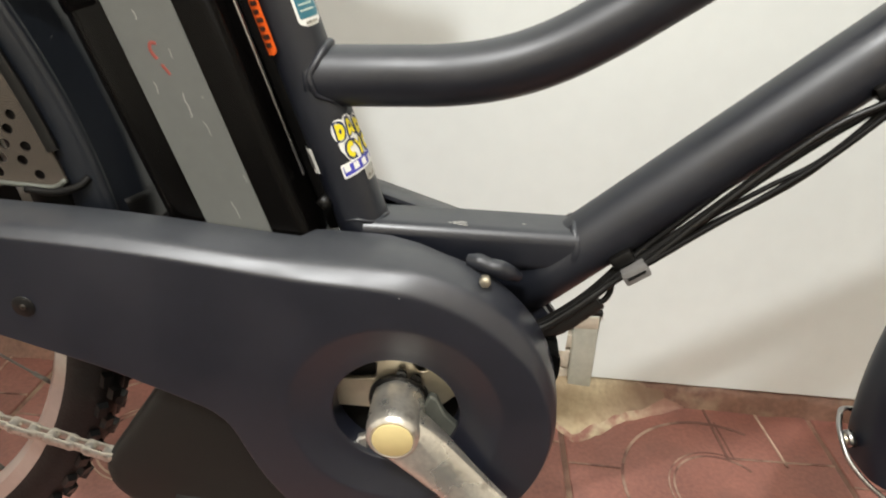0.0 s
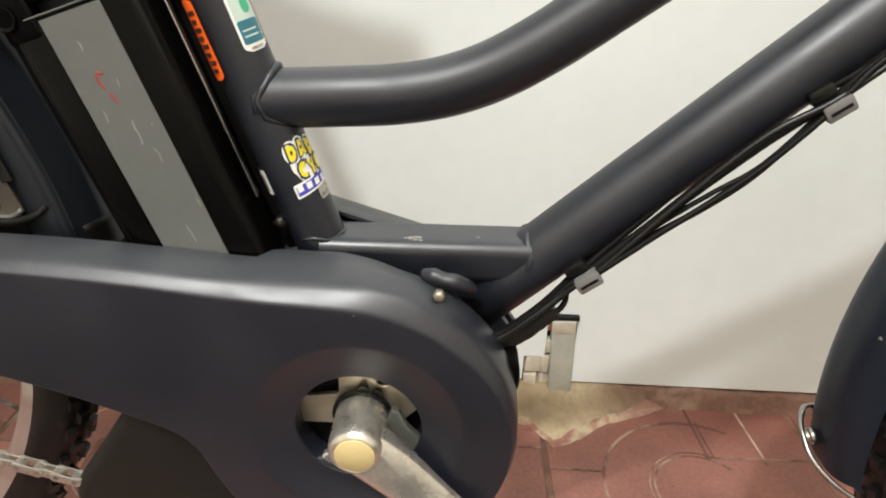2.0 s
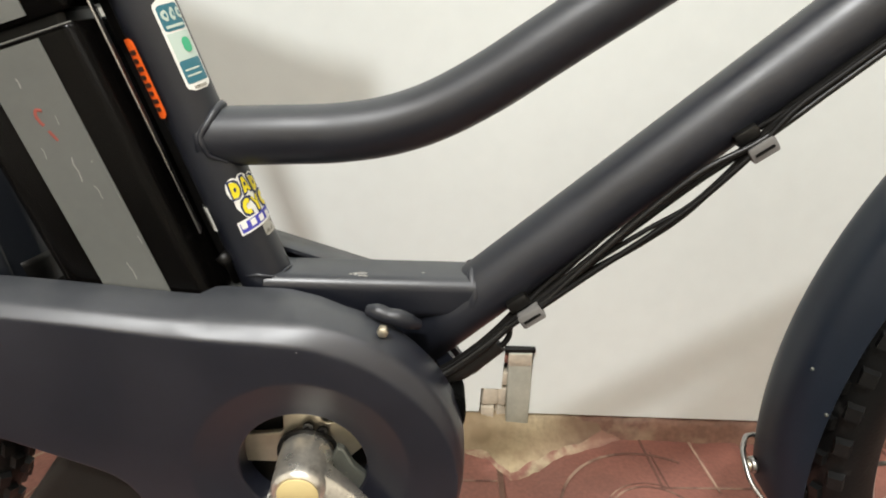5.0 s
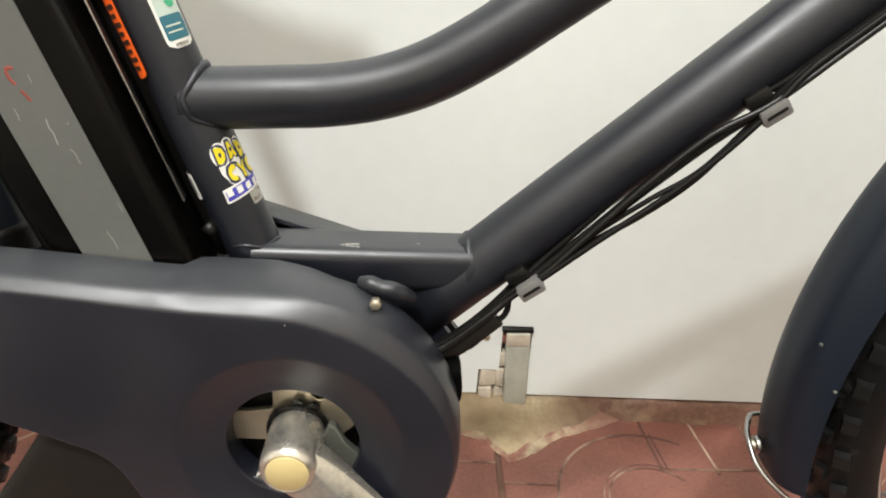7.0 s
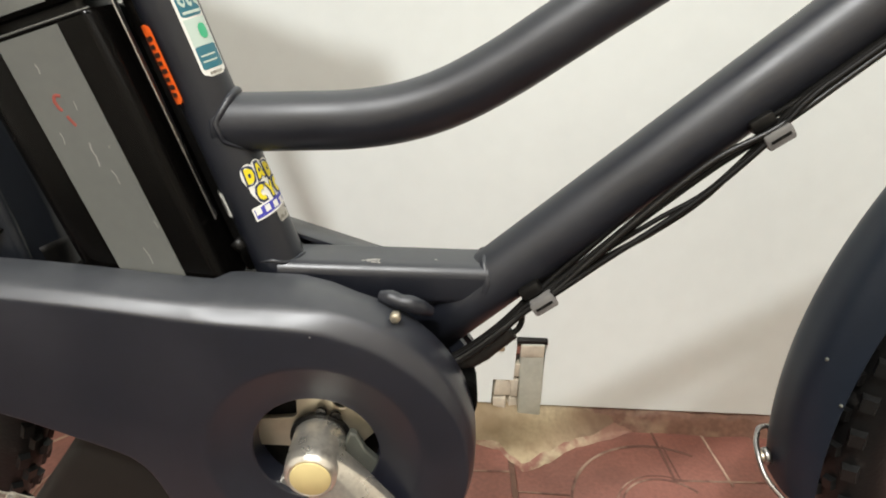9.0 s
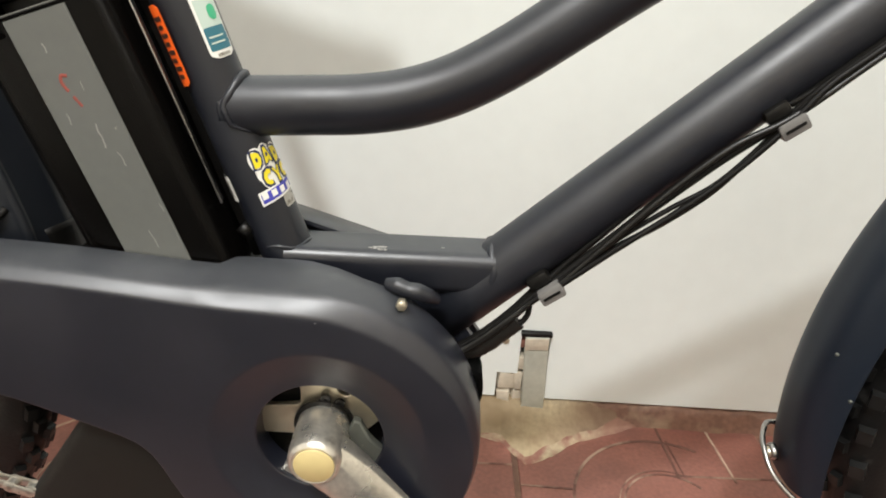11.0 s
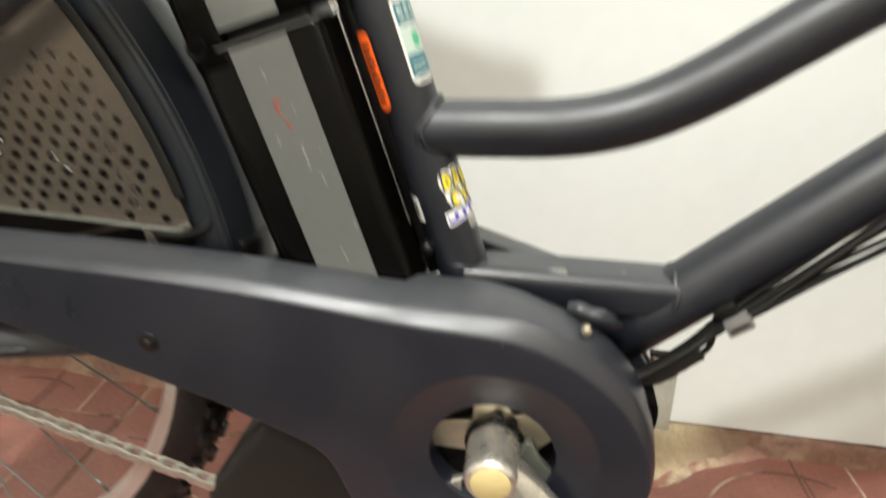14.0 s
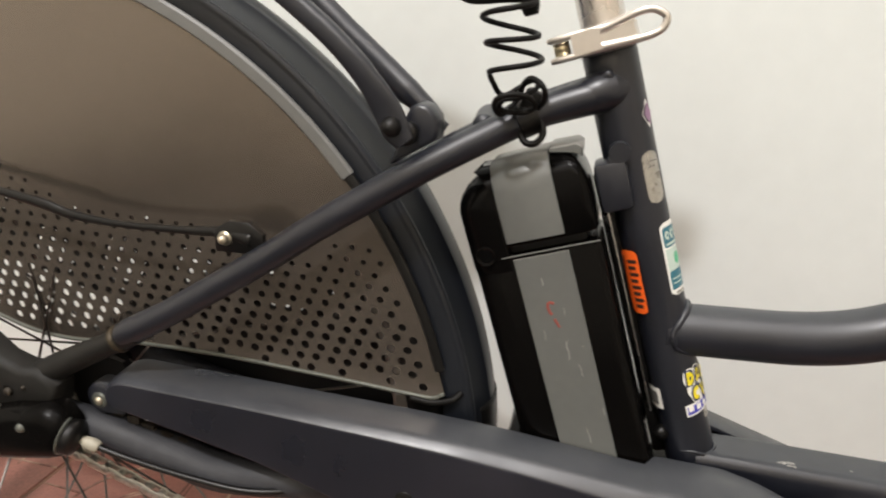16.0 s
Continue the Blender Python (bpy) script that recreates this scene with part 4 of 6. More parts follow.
# ---- rear mudguard and dress guard ----
def mudguard(name, axle, r, half, a0, a1, label, skirt=0.024, ridge=1.0, taper=0.0, side=None):
    bm = bmesh.new()
    prof = []
    outer = []
    for k in range(45):
        f = -math.cos(math.pi * k / 44)
        lift = min(1.0, max(0.0, (0.30 - abs(f)) / 0.07))
        outer.append((half * f, r - skirt * abs(f) ** 3.4 + ridge * (0.0022 * lift * lift * (3 - 2 * lift) - 0.0016 * min(1.0, max(0.0, (abs(f) - 0.66) / 0.06)))))
    if side:                                             # a given half profile of (y, drop)
        outer = [(-y, r - d) for y, d in side] + [(y, r - d) for y, d in side[-2::-1]]
    inner = [(y * 0.965, q - 0.0014) for y, q in outer[::-1]]
    prof = [(q, y) for y, q in outer + inner]
    lathe_y(bm, axle, prof, 110, a0, a1, True)
    if taper:                                            # the side grows shallower towards the lower end
        for v in bm.verts:
            dx, dz = v.co.x - axle[0], v.co.z - axle[1]
            k = (math.degrees(math.atan2(dz, dx)) % 360 - 158) / (a1 - 158)
            if k > 0:
                q = math.hypot(dx, dz)
                f = (q + (r - q) * taper * k) / q
                v.co.x, v.co.z = axle[0] + dx * f, axle[1] + dz * f
    return part(name, bm, FENDER if taper else REARF, bike, label, sharp=60)


BEADS = [(0.0350, 0.0270), (0.0349, 0.0180), (0.0347, 0.0125), (0.0340, 0.0113), (0.0344, 0.0103), (0.0338, 0.0085), (0.0322, 0.0072), (0.0302, 0.0068), (0.0288, 0.0076), (0.0276, 0.0074), (0.0200, 0.0040), (0.0118, 0.0016), (0.0108, 0.0006), (0.0095, 0.0), (0.0045, -0.0006), (0.0, -0.0008)]
rear_guard = mudguard("rear_mudguard", RA, 0.3590, 0.0350, 4, 176, "satin dark navy rear mudguard with pressed beads", 0.026, side=BEADS)
part("lower_stub", new_tube([(-0.150, 0, 0.425), (-0.147, 0, 0.395), (-0.146, 0, 0.350)], 0.011, 20, flat=2.2), BLACK, rear_guard)


def guard_outline():
    pts = []
    for k in range(61):
        a = radians(15.2 + (152 - 15.2) * k / 60)
        pts.append(Vector((RA[0] + 0.334 * math.cos(a), RA[1] + 0.334 * math.sin(a))))
    pts += [Vector(p) for p in ((-0.760, 0.510), (-0.700, 0.478), (-0.620, 0.462), (-0.560, 0.450), (-0.527, 0.4405), (-0.498, 0.4325), (-0.474, 0.4300), (-0.451, 0.4305), (-0.430, 0.4340), (-0.412, 0.4362),
                                (-0.332, 0.4395), (-0.246, 0.4380), (-0.190, 0.4362), (-0.176, 0.4365), (-0.169, 0.4410))]
    return pts


def guard_hole_list():
    holes = []
    a, b = 0.0115, 0.0083
    for i in range(-3, 52):
        for j in range(0, 20):
            x = -0.172 - a * i + (a / 2 if j % 2 else 0) - 0.0021 * j
            z = 0.4425 + b * j + 0.0004 * math.sin(i * 2.4 + j)
            rise = (z - 0.445) / 0.10
            left = max(0.0, (-0.44 - x) / 0.12)
            limit = 0.090 + 0.055 * min(left, 1.0) if x < -0.44 else 0.090
            if z - 0.445 > limit:
                continue
            r = 0.0030 * (1 - 0.62 * max(0.0, z - 0.470) / limit)
            if math.hypot(x - RA[0], z - RA[1]) > 0.326 - r or x < -0.72:
                continue
            low = 0.4365 if x > -0.42 else 0.4335 + max(0.0, -0.50 - x) * 0.36
            if z - r < low + 0.0030:
                continue
            if -0.335 < x < -0.255 and z > 0.525:
                continue
            holes.append((x, z, max(0.0011, r)))
    return holes


def build_guard(side):
    """Thin perforated guard plate, filled from a flat curve so that every hole goes through."""
    cu = bpy.data.curves.new("dress_guard", "CURVE")
    cu.dimensions, cu.fill_mode, cu.extrude = "2D", "BOTH", 0.0008
    # The far plate is extended down so the holes look onto dark.
    drop = 0.080 if side > 0 else 0.0
    loops = [[(p.x, p.y - drop if p.y < 0.46 and p.x > -0.46 else p.y) for p in guard_outline()]]
    for x, z, r in guard_hole_list():
        # Most far holes are left out to keep the inside dark.
        if side > 0 and x > -0.385 and math.sin(x * 9100 + z * 5300) < 0.8:
            continue
        loops.append([(x + r * math.cos(2 * math.pi * k / 10), z + r * math.sin(2 * math.pi * k / 10)) for k in range(10)])
    for lp in loops:
        s = cu.splines.new("POLY")
        s.points.add(len(lp) - 1)
        s.use_cyclic_u = True
        for q, (x, z) in zip(s.points, lp):
            q.co = (x, z, 0, 1)
    tmp = bpy.data.objects.new("dress_guard", cu)
    scene.collection.objects.link(tmp)
    bpy.context.view_layer.update()
    me = bpy.data.meshes.new_from_object(tmp.evaluated_get(bpy.context.evaluated_depsgraph_get()))
    bpy.data.objects.remove(tmp)
    me.materials.clear()
    me.materials.append(GUARD)
    me.transform(Matrix.Translation((0, side * 0.0372, 0)) @ Matrix.Rotation(radians(90), 4, "X"))
    for f in me.polygons:
        f.use_smooth = False
    ob = new("dress_guard", me)
    ob.parent = bike
    return tagged(ob, "brown-grey perforated plastic skirt guard")


guard = build_guard(-1)
guard_far = tagged(build_guard(1), "perforated plastic far-side skirt guard, blackened as if unlit")
# Black stands in for the unlit inside behind the near holes.
guard_far.data.materials[0] = BLACK


def edge_strip(pts, r, y, parent, mat, name, label="", flat=1.0):
    return part(name, new_tube([(p[0], y, p[1]) for p in pts], r, 10, 3, True, flat), mat, parent, label)


o = guard_outline()
edge_strip([tuple(p) for p in o[61:]], 0.0015, -0.0385, guard, GREENISH, "rolled_edge")
trim_bm = bmesh.new()
lathe_y(trim_bm, RA, [(0.3300, -0.0385), (0.3312, -0.0400), (0.3375, -0.0400), (0.3390, -0.0385), (0.3390, -0.0360), (0.3300, -0.0360)], 90, 40, 150, True)
part("guard_trim", trim_bm, TRIM, guard, "pale worn edge strip", sharp=40)
# Lower run of the edge strip, darker than the upper one.
part("guard_bead", lathe_y(bmesh.new(), RA, [(0.3315, -0.0383), (0.3325, -0.0394), (0.3365, -0.0394), (0.3380, -0.0383), (0.3380, -0.0362), (0.3315, -0.0362)], 40, 16, 40, True), BLACK, guard, "dark lower run of the edge strip", sharp=40)

part("guard_tie", new_tube([(-0.192, -0.040, 0.4345), (-0.176, -0.040, 0.4340), (-0.163, -0.038, 0.4375), (-0.158, -0.034, 0.4420)], 0.0022, 10), CABLE, guard, "black tie at the guard corner")

# the mudguard and its guards sit 15 mm further from the chain side
K = 1.042
SHIFT = Matrix(((K, 0, 0, -0.07 * (1 - K)), (0, 1, 0, 0.015), (0, 0, K, 0.671 * (1 - K)), (0, 0, 0, 1)))
for ob in (rear_guard, guard, guard_far):
    for piece in [ob] + list(ob.children):
        piece.data.transform(SHIFT)

# thin black wire stay across the guard
stay_pts = [(-0.300, -0.050, 0.5335), (-0.322, -0.0475, 0.5355), (-0.352, -0.0455, 0.5325), (-0.400, -0.0450, 0.5300), (-0.440, -0.0450, 0.5320), (-0.465, -0.0450, 0.5375), (-0.520, -0.0450, 0.5450), (-0.640, -0.0440, 0.5620)]
wire = part("guard_stay", new_tube(stay_pts, [0.0045, 0.0040, 0.0028, 0.0024, 0.0034, 0.0040, 0.0030, 0.0030], 12, 8, True, 0.7), GLOSSY, bike, "glossy black wire stay")
part("bolt", bolt_y(bmesh.new(), -0.3185, -0.0515, 0.5330, 0.0036, 0.0055), STEEL, wire, "zinc bolt")
part("stay_tab", rounded_plate(bmesh.new(), [Vector(p) for p in [(-0.326, 0.523), (-0.306, 0.524), (-0.292, 0.527), (-0.292, 0.538), (-0.302, 0.545), (-0.316, 0.5445), (-0.327, 0.538)]], [(0.001, -0.0508), (0, -0.050), (0, -0.046), (0.001, -0.045)]), BLACK, wire, sharp=40)


# ---- stays ----
STAY = [(-0.091, -0.004, 0.6405), (-0.100, -0.012, 0.6375), (-0.128, -0.018, 0.6270), (-0.151, -0.028, 0.6150), (-0.186, -0.040, 0.5945), (-0.214, -0.046, 0.5765), (-0.255, -0.050, 0.5490), (-0.284, -0.052, 0.5275), (-0.326, -0.054, 0.4985), (-0.362, -0.055, 0.4745), (-0.390, -0.056, 0.4575), (-0.3985, -0.0562, 0.4520), (-0.4030, -0.0564, 0.4492)]
for side in (1, -1):
    s = part("seat_stay", new_tube([(x, side * y, z) for x, y, z in STAY], [0.0128, 0.0108, 0.0094] + [0.0091] * (len(STAY) - 6) + [0.0098, 0.0092, 0.0040], 22), PAINT, bike)
    part("sleeve", new_tube([(-0.388, side * -0.0565, 0.4560), (-0.400, side * -0.0565, 0.4490), (-0.412, side * -0.0565, 0.4425), (-0.450, side * -0.0565, 0.4210), (-0.483, side * -0.056, 0.4005), (-0.530, side * -0.056, 0.3700)], [0.0080, 0.0082, 0.0084, 0.0098, 0.0108, 0.0112], 20), MOTOR, s, "black lower end of the stay")
    part("collar", new_tube([(-0.4010, side * -0.0560, 0.4495), (-0.4022, side * -0.0560, 0.4487), (-0.4034, side * -0.0560, 0.4479), (-0.4046, side * -0.0560, 0.4471)], [0.0096, 0.0104, 0.0104, 0.0094], 22, 3), TARNISH, s, "tarnished brass collar")
    part("dropout", rounded_plate(bmesh.new(), [Vector(p) for p in [(-0.520, 0.350), (-0.480, 0.345), (-0.452, 0.352), (-0.448, 0.372), (-0.470, 0.405), (-0.500, 0.400)]], [(0.002, side * 0.056 - 0.003), (0, side * 0.056 - 0.001), (0, side * 0.056 + 0.001), (0.002, side * 0.056 + 0.003)]), PAINT, s, sharp=40)
    part("chain_stay", new_tube([(-0.472, side * 0.052, 0.3720), (-0.430, side * 0.050, 0.3635), (-0.372, side * 0.047, 0.3515), (-0.330, side * 0.045, 0.3430), (-0.250, side * 0.038, 0.3480), (-0.140, side * 0.030, 0.3600)], [0.0120, 0.0134, 0.0148, 0.0142, 0.0110, 0.0105], 20), STAYM, bike)
part("stay_lug", new_tube([(-0.1120, -0.0140, 0.6335), (-0.1050, -0.0125, 0.6362), (-0.0980, -0.0105, 0.6390), (-0.0920, -0.0070, 0.6412), (-0.0860, -0.0030, 0.6430)], [0.0098, 0.0106, 0.0122, 0.0136, 0.0125], 18), PAINT, bike, "flared lug of the stay")
part("lug_facet", new_box(Matrix.Translation((-0.0950, -0.0130, 0.6480)) @ pose(0, 0, 0, 25, -35, -20), 0.0130, 0.0090, 0.0080, 0.0025), PAINT, bike, "ground weld facet")
part("stay_bridge", new_tube([(-0.160, -0.028, 0.617), (-0.162, 0.0, 0.620), (-0.160, 0.028, 0.617)], 0.0065, 14), PAINT, bike)

# gear box on the axle end, with its cable
gear = part("gear_box", rounded_plate(bmesh.new(), [Vector(p) for p in [(-0.560, 0.3280), (-0.500, 0.3385), (-0.456, 0.3480), (-0.444, 0.3530), (-0.4375, 0.3640), (-0.4380, 0.3800), (-0.4440, 0.3890), (-0.4560, 0.3950), (-0.4830, 0.3900), (-0.5150, 0.3790), (-0.560, 0.3640)]], [(0.012, -0.0840), (0.0075, -0.0828), (0.003, -0.0790), (0.0008, -0.0740), (0, -0.0680), (0, -0.0600)]), GLOSS, bike, "glossy black gear-change box", sharp=60)
part("flange", new_tube([(-0.4455, -0.0720, 0.3697), (-0.4447, -0.0718, 0.3695), (-0.4439, -0.0717, 0.3693), (-0.4431, -0.0716, 0.3691)], [0.0140, 0.0150, 0.0150, 0.0140], 26, 2), GREENISH, gear, "worn flange ring")
part("collar", new_tube([(-0.4420, -0.0715, 0.3688), (-0.4370, -0.0710, 0.3676), (-0.4340, -0.0707, 0.3668)], [0.0140, 0.0130, 0.0085], 22, 3), BLACK, gear)
part("cable_stop", new_tube([(-0.4380, -0.0700, 0.3672), (-0.4330, -0.0695, 0.3655)], [0.0022, 0.0026], 12, 2), POLISH, gear)
part("ferrule", new_tube([(-0.4345, -0.0695, 0.3660), (-0.4310, -0.0690, 0.3645), (-0.4255, -0.0680, 0.3622), (-0.4215, -0.0675, 0.3606)], [0.0028, 0.0042, 0.0050, 0.0042], 16, 4), CREAM, gear, "cream rubber ferrule")
part("screw", lathe_y(bmesh.new(), (-0.4720, 0.3770), [(0.0001, -0.0868), (0.0018, -0.0864), (0.0032, -0.0852), (0.0038, -0.0836), (0.0038, -0.0800)], 18), GREENISH, gear, "domed screw")
part("cable", new_tube([(-0.4235, -0.0678, 0.3614), (-0.4100, -0.0670, 0.3580), (-0.387, -0.0655, 0.3535), (-0.353, -0.0640, 0.3490), (-0.310, -0.0600, 0.3445), (-0.280, -0.050, 0.3440), (-0.262, -0.036, 0.3460)], 0.0024, 14), GLOSSY, gear, "glossy black gear cable")
# forked casting that joins the stays over the axle
joint = part("axle_bracket", rounded_plate(bmesh.new(), [Vector(p) for p in [(-0.452, 0.4060), (-0.4660, 0.4170), (-0.4830, 0.4150), (-0.4990, 0.4200), (-0.5130, 0.4310), (-0.560, 0.4500), (-0.560, 0.3700), (-0.490, 0.3800), (-0.455, 0.3870)]], [(0.006, -0.0700), (0.002, -0.0680), (0, -0.0630), (0, -0.0500)]), MOTOR, bike, "greasy black casting over the rear axle", sharp=50)
part("nut", bolt_y(bmesh.new(), -0.4930, -0.0700, 0.3955, 0.0036, 0.0030, 6), GREASY, joint, "greasy axle nut")
part("nut", bolt_y(bmesh.new(), -0.4790, -0.0700, 0.4010, 0.0020, 0.0018, 6), GREASY, joint)
part("chain_tug", rounded_plate(bmesh.new(), [Vector(p) for p in [(-0.475, 0.3970), (-0.4400, 0.4220), (-0.4180, 0.4170), (-0.4120, 0.3990), (-0.4320, 0.3840), (-0.4100, 0.3640), (-0.4650, 0.3560)]], [(0.001, -0.0400), (0, -0.0390), (0, -0.0350)]), BLACK, joint, "black end plate", sharp=40)
part("wire", new_tube([(-0.5400, -0.0850, 0.4100), (-0.5060, -0.0855, 0.3990), (-0.4870, -0.0850, 0.3925)], 0.0022, 10), POLISH, joint, "bright wire end")
# short run of chain between the case and the stay
random.seed(5)
for k in range(9):
    x = -0.4190 + 0.0125 * k + 0.001 * math.sin(k * 2.3)
    z = 0.3800 - 0.0045 * k + 0.0012 * math.sin(k * 1.7)
    part("chain_link", rounded_plate(bmesh.new(), [Vector((x + dx, z + dz)) for dx, dz in ((-0.0050, -0.0040), (0.0012, -0.0052), (0.0060, -0.0035), (0.0064, 0.0024), (0.0008, 0.0036), (-0.0052, 0.0030))], [(0.0008, -0.0480 - 0.0012 * (k % 2)), (0, -0.0470), (0, -0.0440)]), GREASY, bike, "greasy chain link", sharp=40)

# ---- rack struts ----
clevis = part("rack_clevis", rounded_plate(bmesh.new(), [Vector(p) for p in [(-0.2120, 0.5905), (-0.1840, 0.6080), (-0.1830, 0.6140), (-0.1845, 0.6215), (-0.1890, 0.6270), (-0.1950, 0.6285), (-0.2005, 0.6260), (-0.2040, 0.6180), (-0.2060, 0.6080)]], [(0.0030, -0.0440), (0.0012, -0.0434), (0.0003, -0.0420), (0, -0.034), (0, -0.026), (0.0010, -0.0235), (0.0030, -0.023)]), PAINT, bike, "navy forked bracket on the stay", sharp=40)
part("bolt", lathe_y(bmesh.new(), (-0.2085, 0.6150), [(0.0001, -0.0590), (0.0022, -0.0586), (0.0042, -0.0572), (0.0055, -0.0550), (0.0060, -0.0525), (0.0060, -0.0505), (0.0001, -0.0505)], 20), BLACK, clevis, "black dome bolt")
part("spacer", disc_y(bmesh.new(), (-0.2010, 0.6115), -0.0505, -0.0420, 0.0070, 18, 0.001), BLACK, clevis)


def flat_strut(points, y, label):
    """A tube pressed flat towards its lower end; points of (x, z, half width, half depth)."""
    bm = bmesh.new()
    path = smooth_path([(x, 0, z) for x, z, _, _ in points], 8)
    w = np.interp(np.linspace(0, len(points) - 1, len(path)), range(len(points)), [p[2] for p in points])
    d = np.interp(np.linspace(0, len(points) - 1, len(path)), range(len(points)), [p[3] for p in points])
    rings = []
    for i, p in enumerate(path):
        t = (path[min(i + 1, len(path) - 1)] - path[max(i - 1, 0)]).normalized()
        nx, nz = -t.z, t.x
        ring = []
        for k in range(20):
            a = 2 * math.pi * k / 20
            c, q = math.cos(a), math.sin(a)
            c, q = math.copysign(abs(c) ** 0.7, c), math.copysign(abs(q) ** 0.7, q)
            ring.append(Vector((p.x + nx * w[i] * c, y + d[i] * q, p.z + nz * w[i] * c)))
        rings.append(ring)
    loft(bm, rings)
    return part("rack_strut", bm, PAINT, bike, label, sharp=60)


flat_strut([(-0.2005, 0.6060, 0.0060, 0.0018), (-0.2060, 0.6130, 0.0088, 0.0020), (-0.2120, 0.6240, 0.0088, 0.0024), (-0.2230, 0.6390, 0.0072, 0.0040), (-0.2360, 0.6530, 0.0066, 0.0056), (-0.2550, 0.6690, 0.0064, 0.0060), (-0.2870, 0.6910, 0.0064, 0.0060), (-0.3300, 0.7130, 0.0064, 0.0060), (-0.4000, 0.7390, 0.0064, 0.0060), (-0.4700, 0.7580, 0.0064, 0.0060)], -0.0500, "dark enamelled rack strut with flattened end")
part("rack_strut", new_tube([(-0.194, -0.020, 0.6210), (-0.209, -0.018, 0.6320), (-0.224, -0.016, 0.6440), (-0.247, -0.014, 0.6620), (-0.284, -0.012, 0.6900), (-0.360, -0.010, 0.7320), (-0.470, -0.010, 0.7700)], [0.0060, 0.0078, 0.0074, 0.0072, 0.0070, 0.0070, 0.0070], 18), PAINT, bike)
part("rack_strut", new_tube([(-0.200, 0.046, 0.6010), (-0.223, 0.046, 0.6170), (-0.242, 0.046, 0.6280), (-0.264, 0.046, 0.6500), (-0.306, 0.046, 0.6860), (-0.470, 0.050, 0.7450)], 0.0050, 14), PAINT, bike, "dark enamelled rack strut")


# ---- front mudguard ----
fg = mudguard("front_mudguard", FA, 0.3660, 0.0310, 70, 193, "satin dark navy front mudguard", 0.0235, 0.0, 0.45)
part("washer", new_tube([(0.3375, 0.004, 0.2702), (0.3340, 0.004, 0.2694), (0.3330, 0.004, 0.2692)], [0.0062, 0.0062, 0.0054], 18, 2), RAIL, fg, "steel washer")
part("bolt", new_tube([(0.3345, 0.004, 0.2695), (0.3318, 0.004, 0.2689), (0.3300, 0.004, 0.2685), (0.3290, 0.004, 0.2683)], [0.0040, 0.0038, 0.0028, 0.0010], 16, 3), STEEL, fg, "small round-headed bolt")
for c, out in (((0.3392, 0.0080, 0.3730), (-1, 0, 0.1)), ((0.3389, -0.0188, 0.3684), (-0.8, -0.6, 0.1)), ((0.3496, -0.0300, 0.3417), (-0.2, -1, 0))):
    c, out = Vector(c), Vector(out).normalized()
    part("rivet", new_tube([c - out * 0.001, c + out * 0.0006, c + out * 0.0012], [0.0014, 0.0012, 0.0005], 12, 3), GREENISH, fg, "small steel rivet")
part("wire_stay", new_tube([(0.362, 0.034, 0.272), (0.342, 0.029, 0.276), (0.333, 0.018, 0.278), (0.3275, 0.004, 0.275), (0.3300, -0.012, 0.264), (0.343, -0.025, 0.253), (0.363, -0.033, 0.244), (0.392, -0.037, 0.238), (0.440, -0.040, 0.240), (0.700, -0.052, 0.335)], 0.0019, 10), RAIL, fg, "bright steel wire stay")
fork = part("fork", new_tube([(0.592, 0, 0.705), (0.610, 0, 0.690), (0.620, -0.030, 0.665), (0.628, -0.048, 0.630), (0.655, -0.052, 0.480), (0.700, -0.054, 0.335)], [0.017, 0.017, 0.013, 0.012, 0.011, 0.009], 18), PAINT, bike)
part("fork_leg", new_tube([(0.610, 0, 0.690), (0.620, 0.030, 0.665), (0.628, 0.048, 0.630), (0.655, 0.052, 0.480), (0.700, 0.054, 0.335)], [0.017, 0.013, 0.012, 0.011, 0.009], 18), PAINT, fork)

# ---- cables along the down tube ----
RUN = (0.162, 0.190, 0.216, 0.240, 0.264)
for lift, dy, rad, mat in (((0.0, 0.0062, 0.0110, 0.0115, 0.0040), -0.0030, 0.0019, GLOSSY), ((0.001, 0.0020, 0.0030, 0.0030, 0.0010), 0.0020, 0.0017, CABLE), ((-0.001, -0.0030, -0.0060, -0.0065, -0.0010), -0.0040, 0.0018, CABLE), ((0.0, -0.0055, -0.0115, -0.0125, -0.0025), 0.0020, 0.0019, CABLE), ((0.004, 0.0090, 0.0150, 0.0160, 0.0080), 0.0070, 0.0022, CABLE), ((0.001, 0.0035, 0.0070, 0.0070, 0.0010), 0.0030, 0.0022, CABLE), ((0.003, 0.0075, 0.0110, 0.0115, 0.0060), 0.0120, 0.0024, CABLE), ((0.006, 0.0115, 0.0150, 0.0160, 0.0100), 0.0140, 0.0024, CABLE), ((0.0, 0.0005, -0.0035, -0.0085, -0.0010), 0.0005, 0.0015, CABLE)):
    mid = [(x, -0.020 + dy, 0.4100 + (x - 0.162) * 0.951 + d) for x, d in zip(RUN, lift)]
    end = 0.0015 if dy == -0.0030 else 0.0062
    part("control_cable", new_tube([(0.092, -0.030 + dy * 0.3, 0.3560), (0.108, -0.028 + dy * 0.3, 0.3625 + 0.1 * lift[2]), (0.128, -0.026 + dy * 0.3, 0.3790 + 0.1 * lift[2]), (0.146, -0.022 + dy * 0.6, 0.3965)] + mid + [(0.282, -0.020 + dy * 0.4, 0.5240 + end), (0.308, -0.019 + dy * 0.3, 0.5480 + end), (0.420, -0.016 + dy * 0.3, 0.6510 + end), (0.530, -0.012 + dy * 0.3, 0.7520 + end)], rad, 12), mat, bike, "black control cable")


